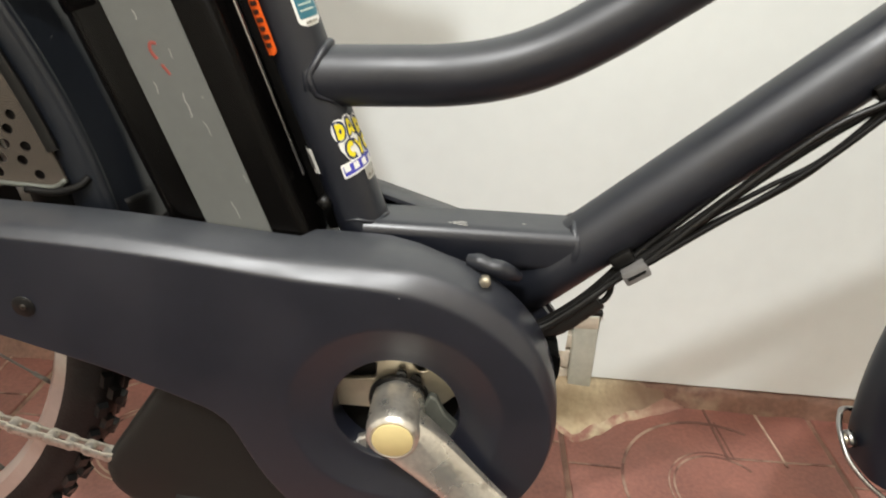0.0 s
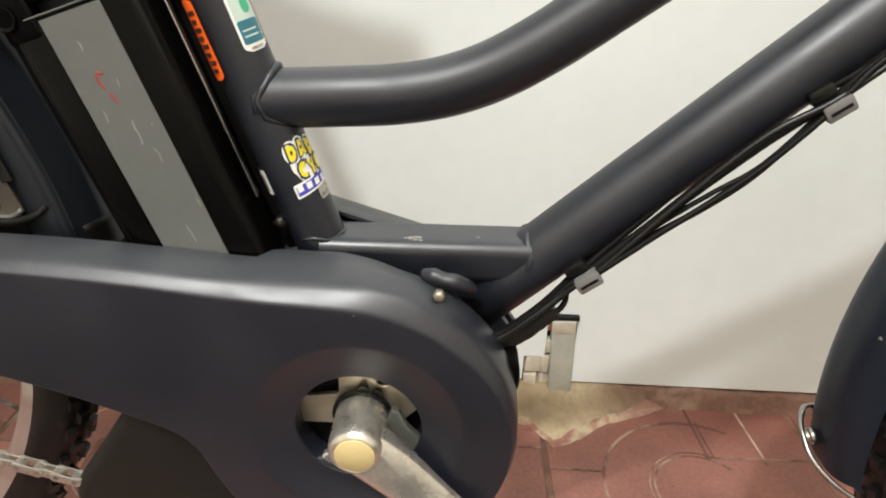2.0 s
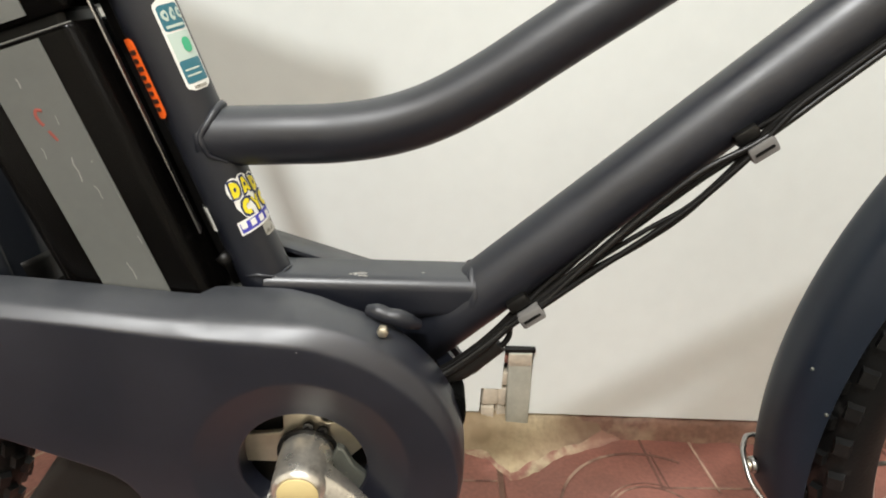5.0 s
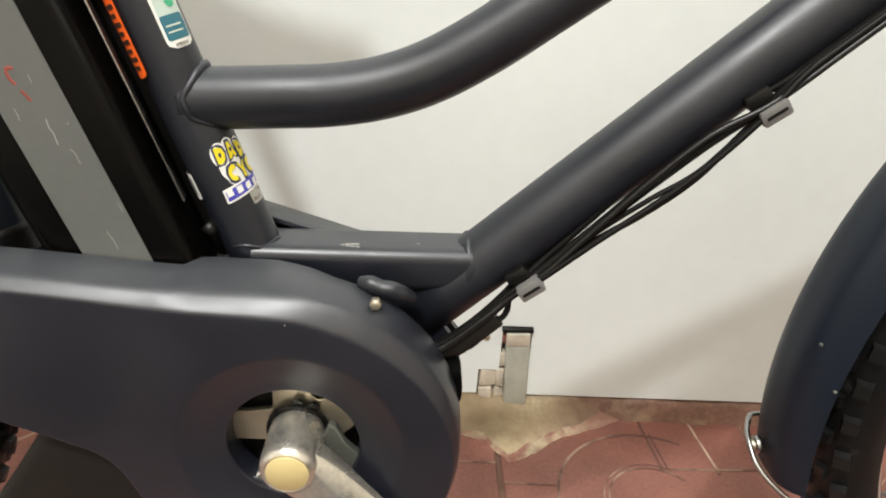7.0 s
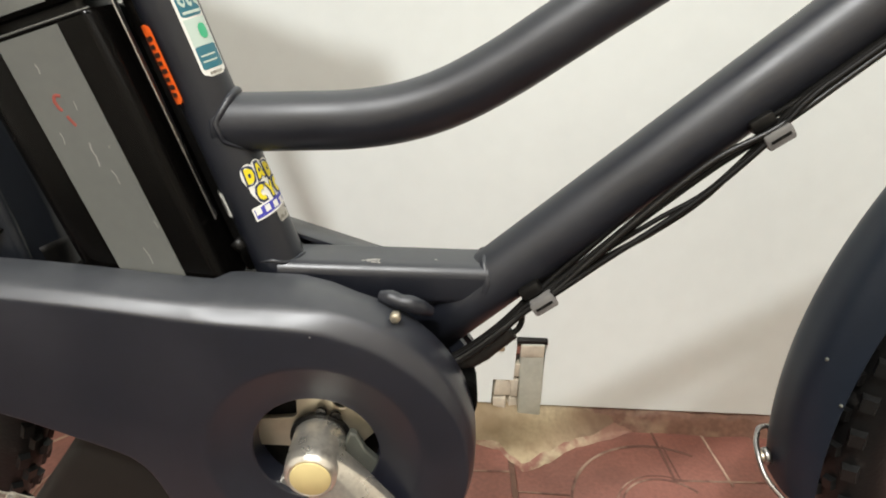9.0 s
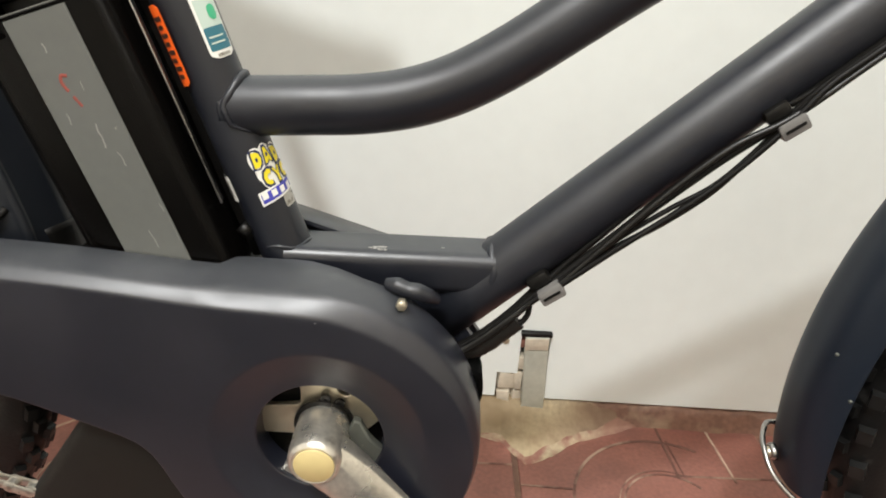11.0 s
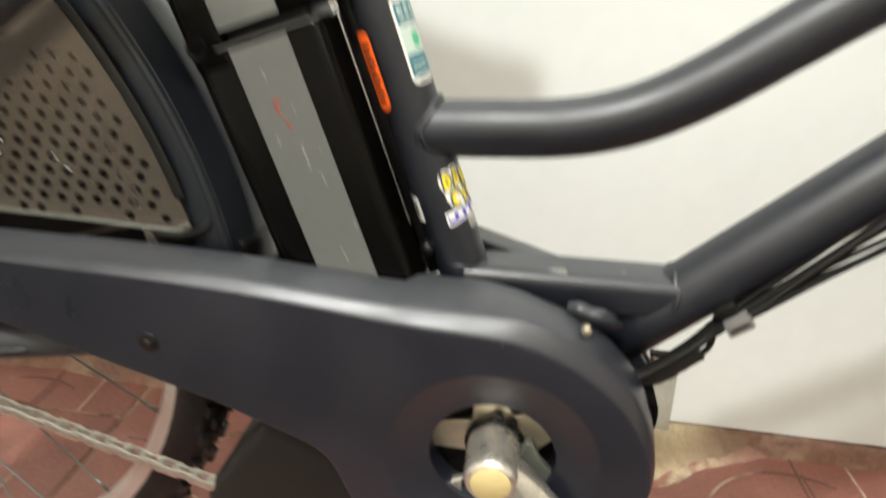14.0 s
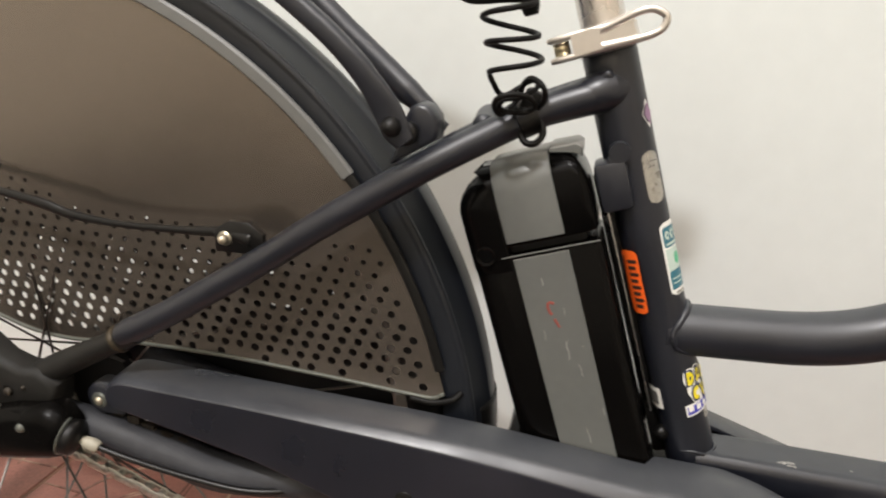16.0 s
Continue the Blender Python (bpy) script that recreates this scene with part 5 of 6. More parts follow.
def build_cloth():
    """Black cloth wrap below the cables, with a ragged lower edge and a cut end."""
    bm = bmesh.new()
    path = smooth_path([(0.104, -0.025, 0.3570), (0.116, -0.024, 0.3625), (0.127, -0.023, 0.3715), (0.1375, -0.022, 0.3815)], 10)
    rings = []
    for i, p in enumerate(path):
        t = (path[min(i + 1, len(path) - 1)] - path[max(i - 1, 0)]).normalized()
        up = Vector((-t.z, 0, t.x))
        rag = 0.0007 * noise.noise((i * 0.9, 3.3, 0))
        half = float(np.interp(i / len(path), [0, 0.3, 1], [0.0050, 0.0074, 0.0072]))
        rings.append([p + up * (half * math.cos(a) - (rag if math.cos(a) < -0.5 else 0)) + Vector((0, 0.0042 * math.sin(a), 0)) for a in (2 * math.pi * j / 16 for j in range(16))])
    loft(bm, rings)
    return part("cable_sleeve", bm, MOTOR, bike, "black cloth cable sleeve", sharp=50)


build_cloth()
part("cable_loop", new_tube([(0.1330, -0.022, 0.3790), (0.1400, -0.022, 0.3795), (0.1440, -0.021, 0.3850), (0.1445, -0.020, 0.3930)], 0.0018, 12), CABLE, bike, "black cable end")


def build_clip(p):
    m = Matrix.Translation(p) @ Matrix.Rotation(radians(-38), 4, "Y") @ Matrix.Scale(0.92, 4)
    bm = bmesh.new()
    box(bm, m @ pose(0, -0.006, 0), 0.0170, 0.0028, 0.0090, 0.0012)
    box(bm, m @ pose(0, -0.0005, 0.0038), 0.0160, 0.0130, 0.0022, 0.0008)
    box(bm, m @ pose(0, -0.0005, -0.0038), 0.0160, 0.0130, 0.0022, 0.0008)
    c = part("cable_clip", bm, CLIP, down_tube, "grey nylon cable buckle", sharp=40)
    bm = new_box(m @ pose(0, -0.0076, 0), 0.0120, 0.0006, 0.0018)
    box(bm, m @ pose(-0.003, 0.004, 0.0105), 0.0150, 0.0120, 0.0090, 0.002)
    part("clip_base", bm, BLACK, down_tube, "black clip saddle", sharp=40)


build_clip(Vector((0.1560, -0.0200, 0.4015)))
build_clip(Vector((0.2690, -0.0200, 0.5090)))

# ---- seat post, clamp, saddle ----
post = part("seat_post", new_tube([on_seat(0.200), on_seat(0.380), on_seat(0.572)], 0.0131, 28), POLISH, bike, "polished alloy seat post")


def build_clamp():
    bm = bmesh.new()
    c0 = on_seat(0.2665)
    q = SD.to_track_quat("Z", "Y").to_matrix()
    rings = []
    for h, r in ((-0.007, 0.0160), (-0.0062, 0.0184), (0.0062, 0.0184), (0.007, 0.0160)):
        rings.append([c0 + SD * h + q @ Vector((r * math.cos(2 * math.pi * k / 36), r * math.sin(2 * math.pi * k / 36), 0)) for k in range(36)])
    loft(bm, rings)
    m = Matrix.Translation(on_seat(0.2680, -0.0205, -0.017)) @ pose(0, 0, 0, 0, -19, 0)
    for dz in (-0.0056, 0.0056):
        box(bm, m @ pose(0, 0, dz), 0.022, 0.016, 0.0036, 0.0014)
    return part("seat_clamp", bm, POLISH, bike, "silver quick-release seat clamp", sharp=40)


clamp = build_clamp()
part("clamp_pin", new_tube([on_seat(0.2644, -0.0245, -0.017), on_seat(0.2716, -0.0245, -0.017)], 0.0046, 16), BRASS, clamp, "brass barrel nut")
LEVER = [(0.2722, -0.0180), (0.2724, -0.0080), (0.2730, 0.0020), (0.2746, 0.0110), (0.2760, 0.0200), (0.2748, 0.0275), (0.2698, 0.0322), (0.2648, 0.0300), (0.2628, 0.0240), (0.2626, 0.0140), (0.2630, 0.0036), (0.2634, -0.0060), (0.2636, -0.0180)]
rim = part("lever", new_tube([on_seat(u, v, -0.0226 - 0.10 * max(0.0, min(v, 0.02))) for u, v in LEVER], [0.0030, 0.0030, 0.0026, 0.0023, 0.0021, 0.0021, 0.0021, 0.0021, 0.0021, 0.0023, 0.0026, 0.0030, 0.0030], 14, 8, True, 0.8), POLISH, clamp, "looped cast alloy lever")
web = [(0.2722, -0.0180), (0.2728, 0.0020), (0.2742, 0.0110), (0.2738, 0.0165), (0.2700, 0.0150), (0.2660, 0.0160), (0.2634, 0.0150), (0.2632, 0.0020), (0.2636, -0.0180)]
web = [on_seat(u, v) for u, v in web]
part("lever_web", rounded_plate(bmesh.new(), [Vector((p.x, p.z)) for p in web], [(0.0003, -0.0232), (0, -0.0228), (0, -0.0200), (0.0003, -0.0196)]), POLISH, rim, sharp=40)
shank = [on_seat(u, v) for u, v in ((0.2726, -0.0170), (0.2732, -0.0060), (0.2724, -0.0030), (0.2676, -0.0040), (0.2636, -0.0040), (0.2636, -0.0170))]
part("lever_shank", rounded_plate(bmesh.new(), [Vector((p.x, p.z)) for p in shank], [(0.0012, -0.0262), (0.0003, -0.0254), (0, -0.0240), (0, -0.0190)]), POLISH, rim, sharp=40)


def build_saddle():
    bm = bmesh.new()
    rings = []
    for t in range(13):
        s = t / 12
        x = -0.359 + 0.295 * s
        w = 0.060 * (1 - s) ** 1.4 + 0.010 * math.sin(math.pi * min(1, s + 0.15)) + 0.012
        if s < 0.12:
            w *= 0.72 + 2.3 * s
        zt = 0.965 - 0.020 * s + 0.012 * (1 - s) ** 3
        th = 0.054 + 0.006 * (1 - s)
        if t in (0, 12):
            w, th = w * 0.75, th * 0.8
        rings.append([Vector((x, w * math.cos(a), zt - th / 2 + th / 2 * math.sin(a))) for a in (2 * math.pi * k / 20 for k in range(20))])
    loft(bm, rings)
    return part("saddle", bm, BLACK, bike, "black padded saddle")


build_saddle()


# ---- stickers on the frame: thin curved patches that follow the tube ----
def blob_on_tube(u, a, du, da, r, wobble, seed, n=22):
    """A rounded, uneven spot on the seat tube."""
    bm = bmesh.new()
    mid = bm.verts.new(on_seat(u) + r * (math.sin(radians(a)) * SV + math.cos(radians(a)) * Vector((0, -1, 0))))
    loop = []
    for k in range(n):
        t = 2 * math.pi * k / n
        w = 1 + wobble * (math.sin(2 * t + seed) + 0.7 * math.sin(3 * t + 2.3 * seed))
        aa = radians(a + da * w * math.cos(t))
        loop.append(bm.verts.new(on_seat(u + du * w * math.sin(t)) + r * (math.sin(aa) * SV + math.cos(aa) * Vector((0, -1, 0)))))
    for k in range(n):
        bm.faces.new((mid, loop[k], loop[(k + 1) % n]))
    return bm


def patch_on_tube(u0, u1, a0, a1, r, corner=0.0, nu=26, na=8, skew=0.0):
    """Patch on the seat tube between lengths u0, u1 and angles a0, a1 (0: facing -y, 90: forward)."""
    bm = bmesh.new()
    grid = []
    for i in range(nu + 1):
        row = []
        for j in range(na + 1):
            fu, fa = i / nu, j / na
            u = u0 + (u1 - u0) * fu
            pinch = 0.0
            if corner:
                e = min(fu, 1 - fu) * abs(u1 - u0)
                if e < corner:
                    pinch = corner - math.sqrt(max(0, corner ** 2 - (corner - e) ** 2))
            am, ah = (a0 + a1) / 2, (a1 - a0) / 2
            ah2 = ah - math.degrees(pinch / r)
            a = radians(am + ah2 * (2 * fa - 1))
            uu = u + skew * (fa - 0.5)
            p = on_seat(uu) + r * (math.sin(a) * SV + math.cos(a) * Vector((0, -1, 0)))
            row.append(bm.verts.new(p))
        grid.append(row)
    for i in range(nu):
        for j in range(na):
            bm.faces.new((grid[i][j], grid[i][j + 1], grid[i + 1][j + 1], grid[i + 1][j]))
    return bm


R0 = 0.0158
# certificate sticker
cert = part("certificate_sticker", patch_on_tube(0.108, 0.155, 30, 88, R0 + 0.0002, 0.004), WHITE, bike, "white and teal certificate sticker", True)
part("header_block", patch_on_tube(0.139, 0.152, 35, 84, R0 + 0.0004, 0.002), TEAL, cert)
part("pale_block", patch_on_tube(0.124, 0.138, 35, 84, R0 + 0.0004), PALE, cert)
part("teal_block", patch_on_tube(0.112, 0.124, 35, 84, R0 + 0.0004, 0.001), TEAL, cert)
part("green_mark", patch_on_tube(0.127, 0.135, 56, 76, R0 + 0.0006, 0.003), GREEN, cert)
for u in (0.1155, 0.1185):
    part("text_bar", patch_on_tube(u, u + 0.0009, 40, 72, R0 + 0.0006), PALE, cert)
for a in (46, 62, 78):
    part("pale_mark", blob_on_tube(0.1468, a, 0.0030, 6.0, R0 + 0.0006, 0.10, a), PALE, cert)
    part("ink_dot", blob_on_tube(0.1468, a + 1, 0.0012, 2.4, R0 + 0.0008, 0.10, a), TEAL, cert)
part("text_bar", patch_on_tube(0.1404, 0.1418, 40, 80, R0 + 0.0006), PALE, cert)
part("text_bar", patch_on_tube(0.1090, 0.1105, 44, 72, R0 + 0.0006), SILVER, cert)
# silver plate
plate = part("silver_sticker", patch_on_tube(0.168, 0.1995, 21, 64, R0 + 0.0003, 0.005), SILVER, bike, "blank silver plate sticker")
for u, a in ((0.195, 68), (0.192, 60)):
    part("text_bar", patch_on_tube(u - 0.002, u - 0.0013, 30, a - 10, R0 + 0.0005), CLIP, plate)
# diamond mark
dm = bmesh.new()
for sc, rr in ((1.0, R0 + 0.0003),):
    vs = [dm.verts.new(on_seat(0.2205 + du) + rr * (math.sin(radians(a)) * SV + math.cos(radians(a)) * Vector((0, -1, 0)))) for du, a in ((0, 43), (0.0085, 62), (0, 83), (-0.0085, 62))]
    dm.faces.new(vs)
diamond = part("diamond_sticker", dm, WHITE, bike, "white and mauve diamond sticker")
dm = bmesh.new()
vs = [dm.verts.new(on_seat(0.2205 + du) + (R0 + 0.0007) * (math.sin(radians(a)) * SV + math.cos(radians(a)) * Vector((0, -1, 0)))) for du, a in ((0, 48), (0.0065, 62), (0, 77), (-0.0065, 62))]
dm.faces.new(vs)
part("diamond_fill", dm, PINK, diamond)
# shop sticker: white patch, yellow blobs, blue bar
shop = part("shop_sticker", patch_on_tube(0.0365, 0.0560, 22, 88, R0 + 0.0003, 0.006), WHITE, bike, "white sticker with yellow shapes and a blue bar")
part("blue_band", patch_on_tube(0.0265, 0.0348, 10, 98, R0 + 0.0006, 0.0005, skew=0.003), WHITE, shop)
part("blue_bar", patch_on_tube(0.0278, 0.0336, 14, 94, R0 + 0.0008, 0.0003, skew=0.003), BLUE, shop)
for a in (22, 42, 62, 82):
    part("pale_square", patch_on_tube(0.0288, 0.0327, a - 6, a + 6, R0 + 0.0010, 0, 3, 3, 0.0004), WHITE, shop)
def shape_on_tube(outline, r):
    """A filled flat shape on the seat tube, from a loop of (u, angle)."""
    bm = bmesh.new()
    vs = [bm.verts.new(on_seat(u) + r * (math.sin(radians(a)) * SV + math.cos(radians(a)) * Vector((0, -1, 0)))) for u, a in outline]
    bmesh.ops.triangle_fill(bm, edges=[bm.edges.new((vs[k], vs[(k + 1) % len(vs)])) for k in range(len(vs))], use_beauty=True)
    return bm


# chunky yellow shapes: a half round, wedges and crescents, each (centre u, angle, outline in mm and degrees)
HALF_ROUND = [(4.6, -8), (4.4, 2), (3.0, 7.5), (0.2, 9.5), (-2.8, 7), (-4.4, 1), (-4.4, -8)]
WEDGE = [(4.6, -2), (4.6, 3), (-4.2, 9.5), (-4.4, 4), (-2.6, 1), (-4.2, -3), (-4.4, -9)]
CRESCENT = [(4.2, 7), (4.7, 0), (3.2, -7), (0, -9.5), (-3.2, -7), (-4.6, 0), (-4.2, 7), (-1.8, 6), (-2.0, 0.5), (0, -2.5), (1.8, 0.5), (1.6, 6)]
FORK = [(4.5, -9), (4.5, -4), (1.2, 0.2), (4.5, 4.5), (4.5, 9.5), (-0.6, 3.5), (-4.5, 2), (-4.5, -4), (-0.4, -3)]
for k, (u, a, form, turn) in enumerate(((0.0515, 33, HALF_ROUND, 2), (0.0522, 56, WEDGE, -4), (0.0508, 79, HALF_ROUND, -6), (0.0402, 43, CRESCENT, 6), (0.0398, 66, FORK, -6), (0.0402, 88, CRESCENT, -4))):
    part("white_edge", blob_on_tube(u, a, 0.0070, 17, R0 + 0.00036 + 0.00002 * k, 0.03, k), WHITE, shop)
    c, q = math.cos(radians(turn)), math.sin(radians(turn))
    mm = [(du, da * 0.276) for du, da in form]
    loop = [(du * c - dv * q, du * q + dv * c) for du, dv in mm]
    part("outline_shape", shape_on_tube([(u + 1.20 * du / 1000 + 0.0005 * (du > 0) - 0.0005 * (du < 0), a + (1.22 * dv + 0.5 * (dv > 0) - 0.5 * (dv < 0)) / 0.276) for du, dv in loop], R0 + 0.0006 + 0.00002 * k), NAVYINK, shop)
    part("yellow_shape", shape_on_tube([(u + du / 1000, a + dv / 0.276) for du, dv in loop], R0 + 0.0009), YELLOW, shop)
    if form is HALF_ROUND or form is WEDGE:
        part("ink_dot", blob_on_tube(u + (0.0002 if form is HALF_ROUND else 0.0004), a, 0.0013, 2.6, R0 + 0.0011, 0.10, k), NAVYINK, shop)
part("silver_sticker", patch_on_tube(0.0190, 0.0345, 58, 98, R0 + 0.00015, 0.001), SILVER, bike, "small silver sticker under the shop sticker")
# blank white tag on the battery rail
tag = part("white_tag", patch_on_tube(0.0310, 0.0465, -84, -38, R0 + 0.0012, 0.0005), WHITE, bike, "small white tag with a grey square")
part("grey_square", patch_on_tube(0.0340, 0.0435, -76, -48, R0 + 0.0015), CLIP, tag)
# orange registration sticker with printed bars
ora = part("orange_sticker", patch_on_tube(0.0995, 0.1420, -72, -26, R0 + 0.0014, 0.003), ORANGE, bike, "orange label with dark printed bars")
for k in range(8):
    u = 0.1035 + 0.0043 * k
    part("printed_bar", patch_on_tube(u, u + 0.0024, -53, -34 + 4 * (k % 2), R0 + 0.0017, 0.0008), DARKINK, ora)
part("printed_bar", patch_on_tube(0.1290, 0.1385, -66, -63, R0 + 0.0017), DARKINK, ora)
# battery bracket, lock and rail behind the seat tube
rail = part("battery_rail", new_box(Matrix.Translation(on_seat(0.1030, -0.0200, -0.0130)) @ pose(0, 0, 0, 0, -19.3, 0) @ pose(0, 0, 0, 0, 0, 17), 0.0010, 0.0110, 0.138, 0.0003), RAIL, bike, "grey steel battery rail", sharp=40)
part("rail_back", new_box(Matrix.Translation(on_seat(0.090, -0.0190, 0.0090)) @ pose(0, 0, 0, 0, -19.3, 0), 0.010, 0.014, 0.200, 0.002), BLACK, rail, "black battery mount", sharp=40)
lock = bmesh.new()
box(lock, Matrix.Translation(on_seat(0.1845, -0.0120, -0.009)) @ pose(0, 0, 0, 0, -19.3, 0), 0.0190, 0.026, 0.0300, 0.003)
box(lock, Matrix.Translation(on_seat(0.1985, -0.0080, -0.012)) @ pose(0, 0, 0, 0, -19.3, 0), 0.0100, 0.018, 0.0060, 0.0015)
tube(lock, [on_seat(0.2035, -0.0050, -0.0215), on_seat(0.2035, -0.0050, -0.0040)], 0.0062, 16)
part("battery_lock", lock, PAINT, rail, "navy battery lock housing", sharp=40)
part("foot_nut", new_tube([on_seat(0.010, -0.014, -0.010), on_seat(0.016, -0.017, -0.010)], 0.0040, 12), BLACK, rail)


# ---- battery pack ----
def battery_section(u, inset=0.0, v0=-0.1085, v1=-0.0250, hy=0.0280, rf=0.007, rb=0.0200):
    v0, v1, hy = v0 + inset, v1 - inset, hy - inset
    ring = []
    for cv, cy, r, a0 in ((v1 - rf, hy - rf, rf, 0), (v0 + rb, hy - rb, rb, 90), (v0 + rb, -hy + rb, rb, 180), (v1 - rf, -hy + rf, rf, 270)):
        r = max(0.002, r - inset * 0.5)
        for k in range(8):
            a = radians(a0 + 90 * k / 7)
            ring.append(on_seat(u, cv + r * math.cos(a), cy + r * math.sin(a)))
    return ring


pack = empty("battery_pack", "glossy black battery pack with grey stripe behind the seat tube", "battery", tuple(on_seat(-0.03, -0.07)))
PM = Matrix.Translation(-on_seat(-0.03, -0.07))


def battery_part(name, bm, mat, label="", sharp=40):
    ob = part(name, bm, mat, pack, label, True, sharp)
    ob.matrix_parent_inverse = PM
    return ob


bm = bmesh.new()
loft(bm, [battery_section(u, d) for u, d in ((-0.030, 0.004), (-0.026, 0.0), (0.1535, 0.0), (0.1560, 0.0008), (0.1568, 0.0022))])
battery_part("casing", bm, GLOSS)
bm = bmesh.new()
loft(bm, [battery_section(u, d) for u, d in ((0.154, 0.0050), (0.168, 0.0050))])
battery_part("seam", bm, BLACK)
def rear_edge(u, r=0.0270):
    """The rear edge of the cap, which rounds forward towards the top."""
    k = min(max(u - 0.1865, 0.0), r * 0.985)
    return -0.1085 + r - math.sqrt(r * r - k * k)


CAP = ((0.1622, 0.0022), (0.1628, 0.0006), (0.1645, 0.0), (0.1780, 0.0), (0.1870, 0.0), (0.1930, 0.0004), (0.1980, 0.0010), (0.2030, 0.0020), (0.2065, 0.0036), (0.2095, 0.0060), (0.2115, 0.0090), (0.2130, 0.0125))
bm = bmesh.new()
loft(bm, [battery_section(u, d, v0=rear_edge(u)) for u, d in CAP])
battery_part("top_cap", bm, GLOSS, "glossy black top cap")


def stripe(path, v0, v1):
    """A thin bar that follows the path of (y, u) with its normal turned outward."""
    bm = bmesh.new()
    rings = []
    n = len(path)
    for i, (y, u) in enumerate(path):
        ty, tu = path[min(i + 1, n - 1)][0] - path[max(i - 1, 0)][0], path[min(i + 1, n - 1)][1] - path[max(i - 1, 0)][1]
        k = math.hypot(ty, tu)
        ny, nu = -tu / k, ty / k
        if ny * y + nu * (u - 0.10) < 0:
            ny, nu = -ny, -nu
        rings.append([on_seat(u + nu * h, v, y + ny * h) for v, h in ((v0, -0.0008), (v0, 0.0003), (v0 + 0.0005, 0.0008), (v1 - 0.0005, 0.0008), (v1, 0.0003), (v1, -0.0008))])
    loft(bm, rings)
    return bm


V0, V1 = -0.0795, -0.0450
battery_part("side_stripe", stripe([(-0.0282, -0.024 + 0.0162 * k) for k in range(12)], V0, V1), GREY, "grey side stripe", 30)
battery_part("side_stripe", stripe([(0.0282, -0.024 + 0.0162 * k) for k in range(12)], V0, V1), GREY, "grey side stripe", 30)
arch = [(-0.0282, 0.1650), (-0.0282, 0.1960), (-0.0266, 0.2032), (-0.0240, 0.2080), (-0.0202, 0.2115), (-0.0155, 0.2137), (-0.006, 0.2140)]
arch = arch + [(-y, u) for y, u in arch[::-1]]
battery_part("cap_stripe", stripe(arch, V0 - 0.0015, V1), GREY, "grey stripe over the cap", 50)
# housing with the key hole at the rear of the cap, below a grey top plate
bm = bmesh.new()
loft(bm, [battery_section(u, d - 0.0005, v0=rear_edge(u), v1=-0.0815, rf=0.0020) for u, d in ((0.1470, 0.0006), (0.1480, 0.0001), (0.1500, 0.0)) + CAP[2:-1]])
battery_part("key_housing", bm, GLOSS, "glossy black rounded key housing", 50)
kx, kz = on_seat(0.1600, -0.0955).xz
battery_part("key_hole", lathe_y(bmesh.new(), (kx, kz), [(0.0001, -0.0290), (0.0040, -0.0291), (0.0052, -0.0298), (0.0058, -0.0301), (0.0064, -0.0299), (0.0068, -0.0290), (0.0068, -0.0200), (0.0001, -0.0200)], 28), GLOSS, "round black key cover", 30)
# Flat black disc drawn in place of the shade inside the key's hollow.
battery_part("key_slot", disc_y(bmesh.new(), (kx, kz + 0.0006), -0.0294, -0.0255, 0.0046, 24), INK)
tops = [(0.2125, -0.0445), (0.2090, -0.0300), (0.2060, -0.0262), (0.2115, -0.0250), (0.2145, -0.0280), (0.2152, -0.0440)]
tops = [on_seat(u, v) for u, v in tops]
battery_part("latch", rounded_plate(bmesh.new(), [Vector((p.x, p.z)) for p in tops], [(0.0006, -0.0190), (0, -0.0180), (0, 0.0180), (0.0006, 0.0190)]), GREY, "grey latch plate on the cap", 40)
foot = [on_seat(u, v) for u, v in ((0.0300, -0.1140), (0.0250, -0.1180), (-0.0250, -0.1180), (-0.0250, -0.0400), (0.0100, -0.0400), (0.0290, -0.1000))]
battery_part("mount_foot", rounded_plate(bmesh.new(), [Vector((p.x, p.z)) for p in foot], [(0.0020, -0.0270), (0.0005, -0.0262), (0, -0.0240), (0, 0.0240), (0.0020, 0.0270)]), GLOSS, "glossy black mounting foot", 40)
# Pale bar carries the highlight along the seam's lower border.
battery_part("seam_lip", new_box(Matrix.Translation(on_seat(0.1566, -0.0560, -0.0284)) @ pose(0, 0, 0, 0, -19.3, 0), 0.0610, 0.0010, 0.0008, 0.0003), TRIM, "pale bar painted as the seam's highlight")


def stroke(points, r):
    """A flat pencil-like stroke on the stripe, through points of (u, v)."""
    return new_tube([on_seat(u, v, -0.0291) for u, v in points], r, 6, 4, True, 0.25)


battery_part("red_mark", stroke([(0.1222, -0.0612), (0.1232, -0.0640), (0.1205, -0.0655), (0.1170, -0.0650), (0.1150, -0.0640)], 0.0009), RED, "red pencil tick")
battery_part("red_mark", stroke([(0.1120, -0.0632), (0.1060, -0.0612)], 0.0008), RED, "red pencil tick")
random.seed(4)
for u, v, n, w in ((0.096, -0.0590, 7, 0.0011), (0.079, -0.0555, 4, 0.0008), (0.140, -0.0655, 2, 0.0010), (0.105, -0.0715, 3, 0.0007), (0.046, -0.0470, 2, 0.0008), (0.033, -0.0600, 5, 0.0008), (0.020, -0.0690, 3, 0.0007), (0.118, -0.0560, 2, 0.0006)):
    pts = [(u, v)]
    for k in range(n):
        pts.append((pts[-1][0] - random.uniform(0.0012, 0.0028), pts[-1][1] + random.uniform(-0.0006, 0.0008)))
    battery_part("scratch", stroke(pts, w * 0.36), GRAZE)


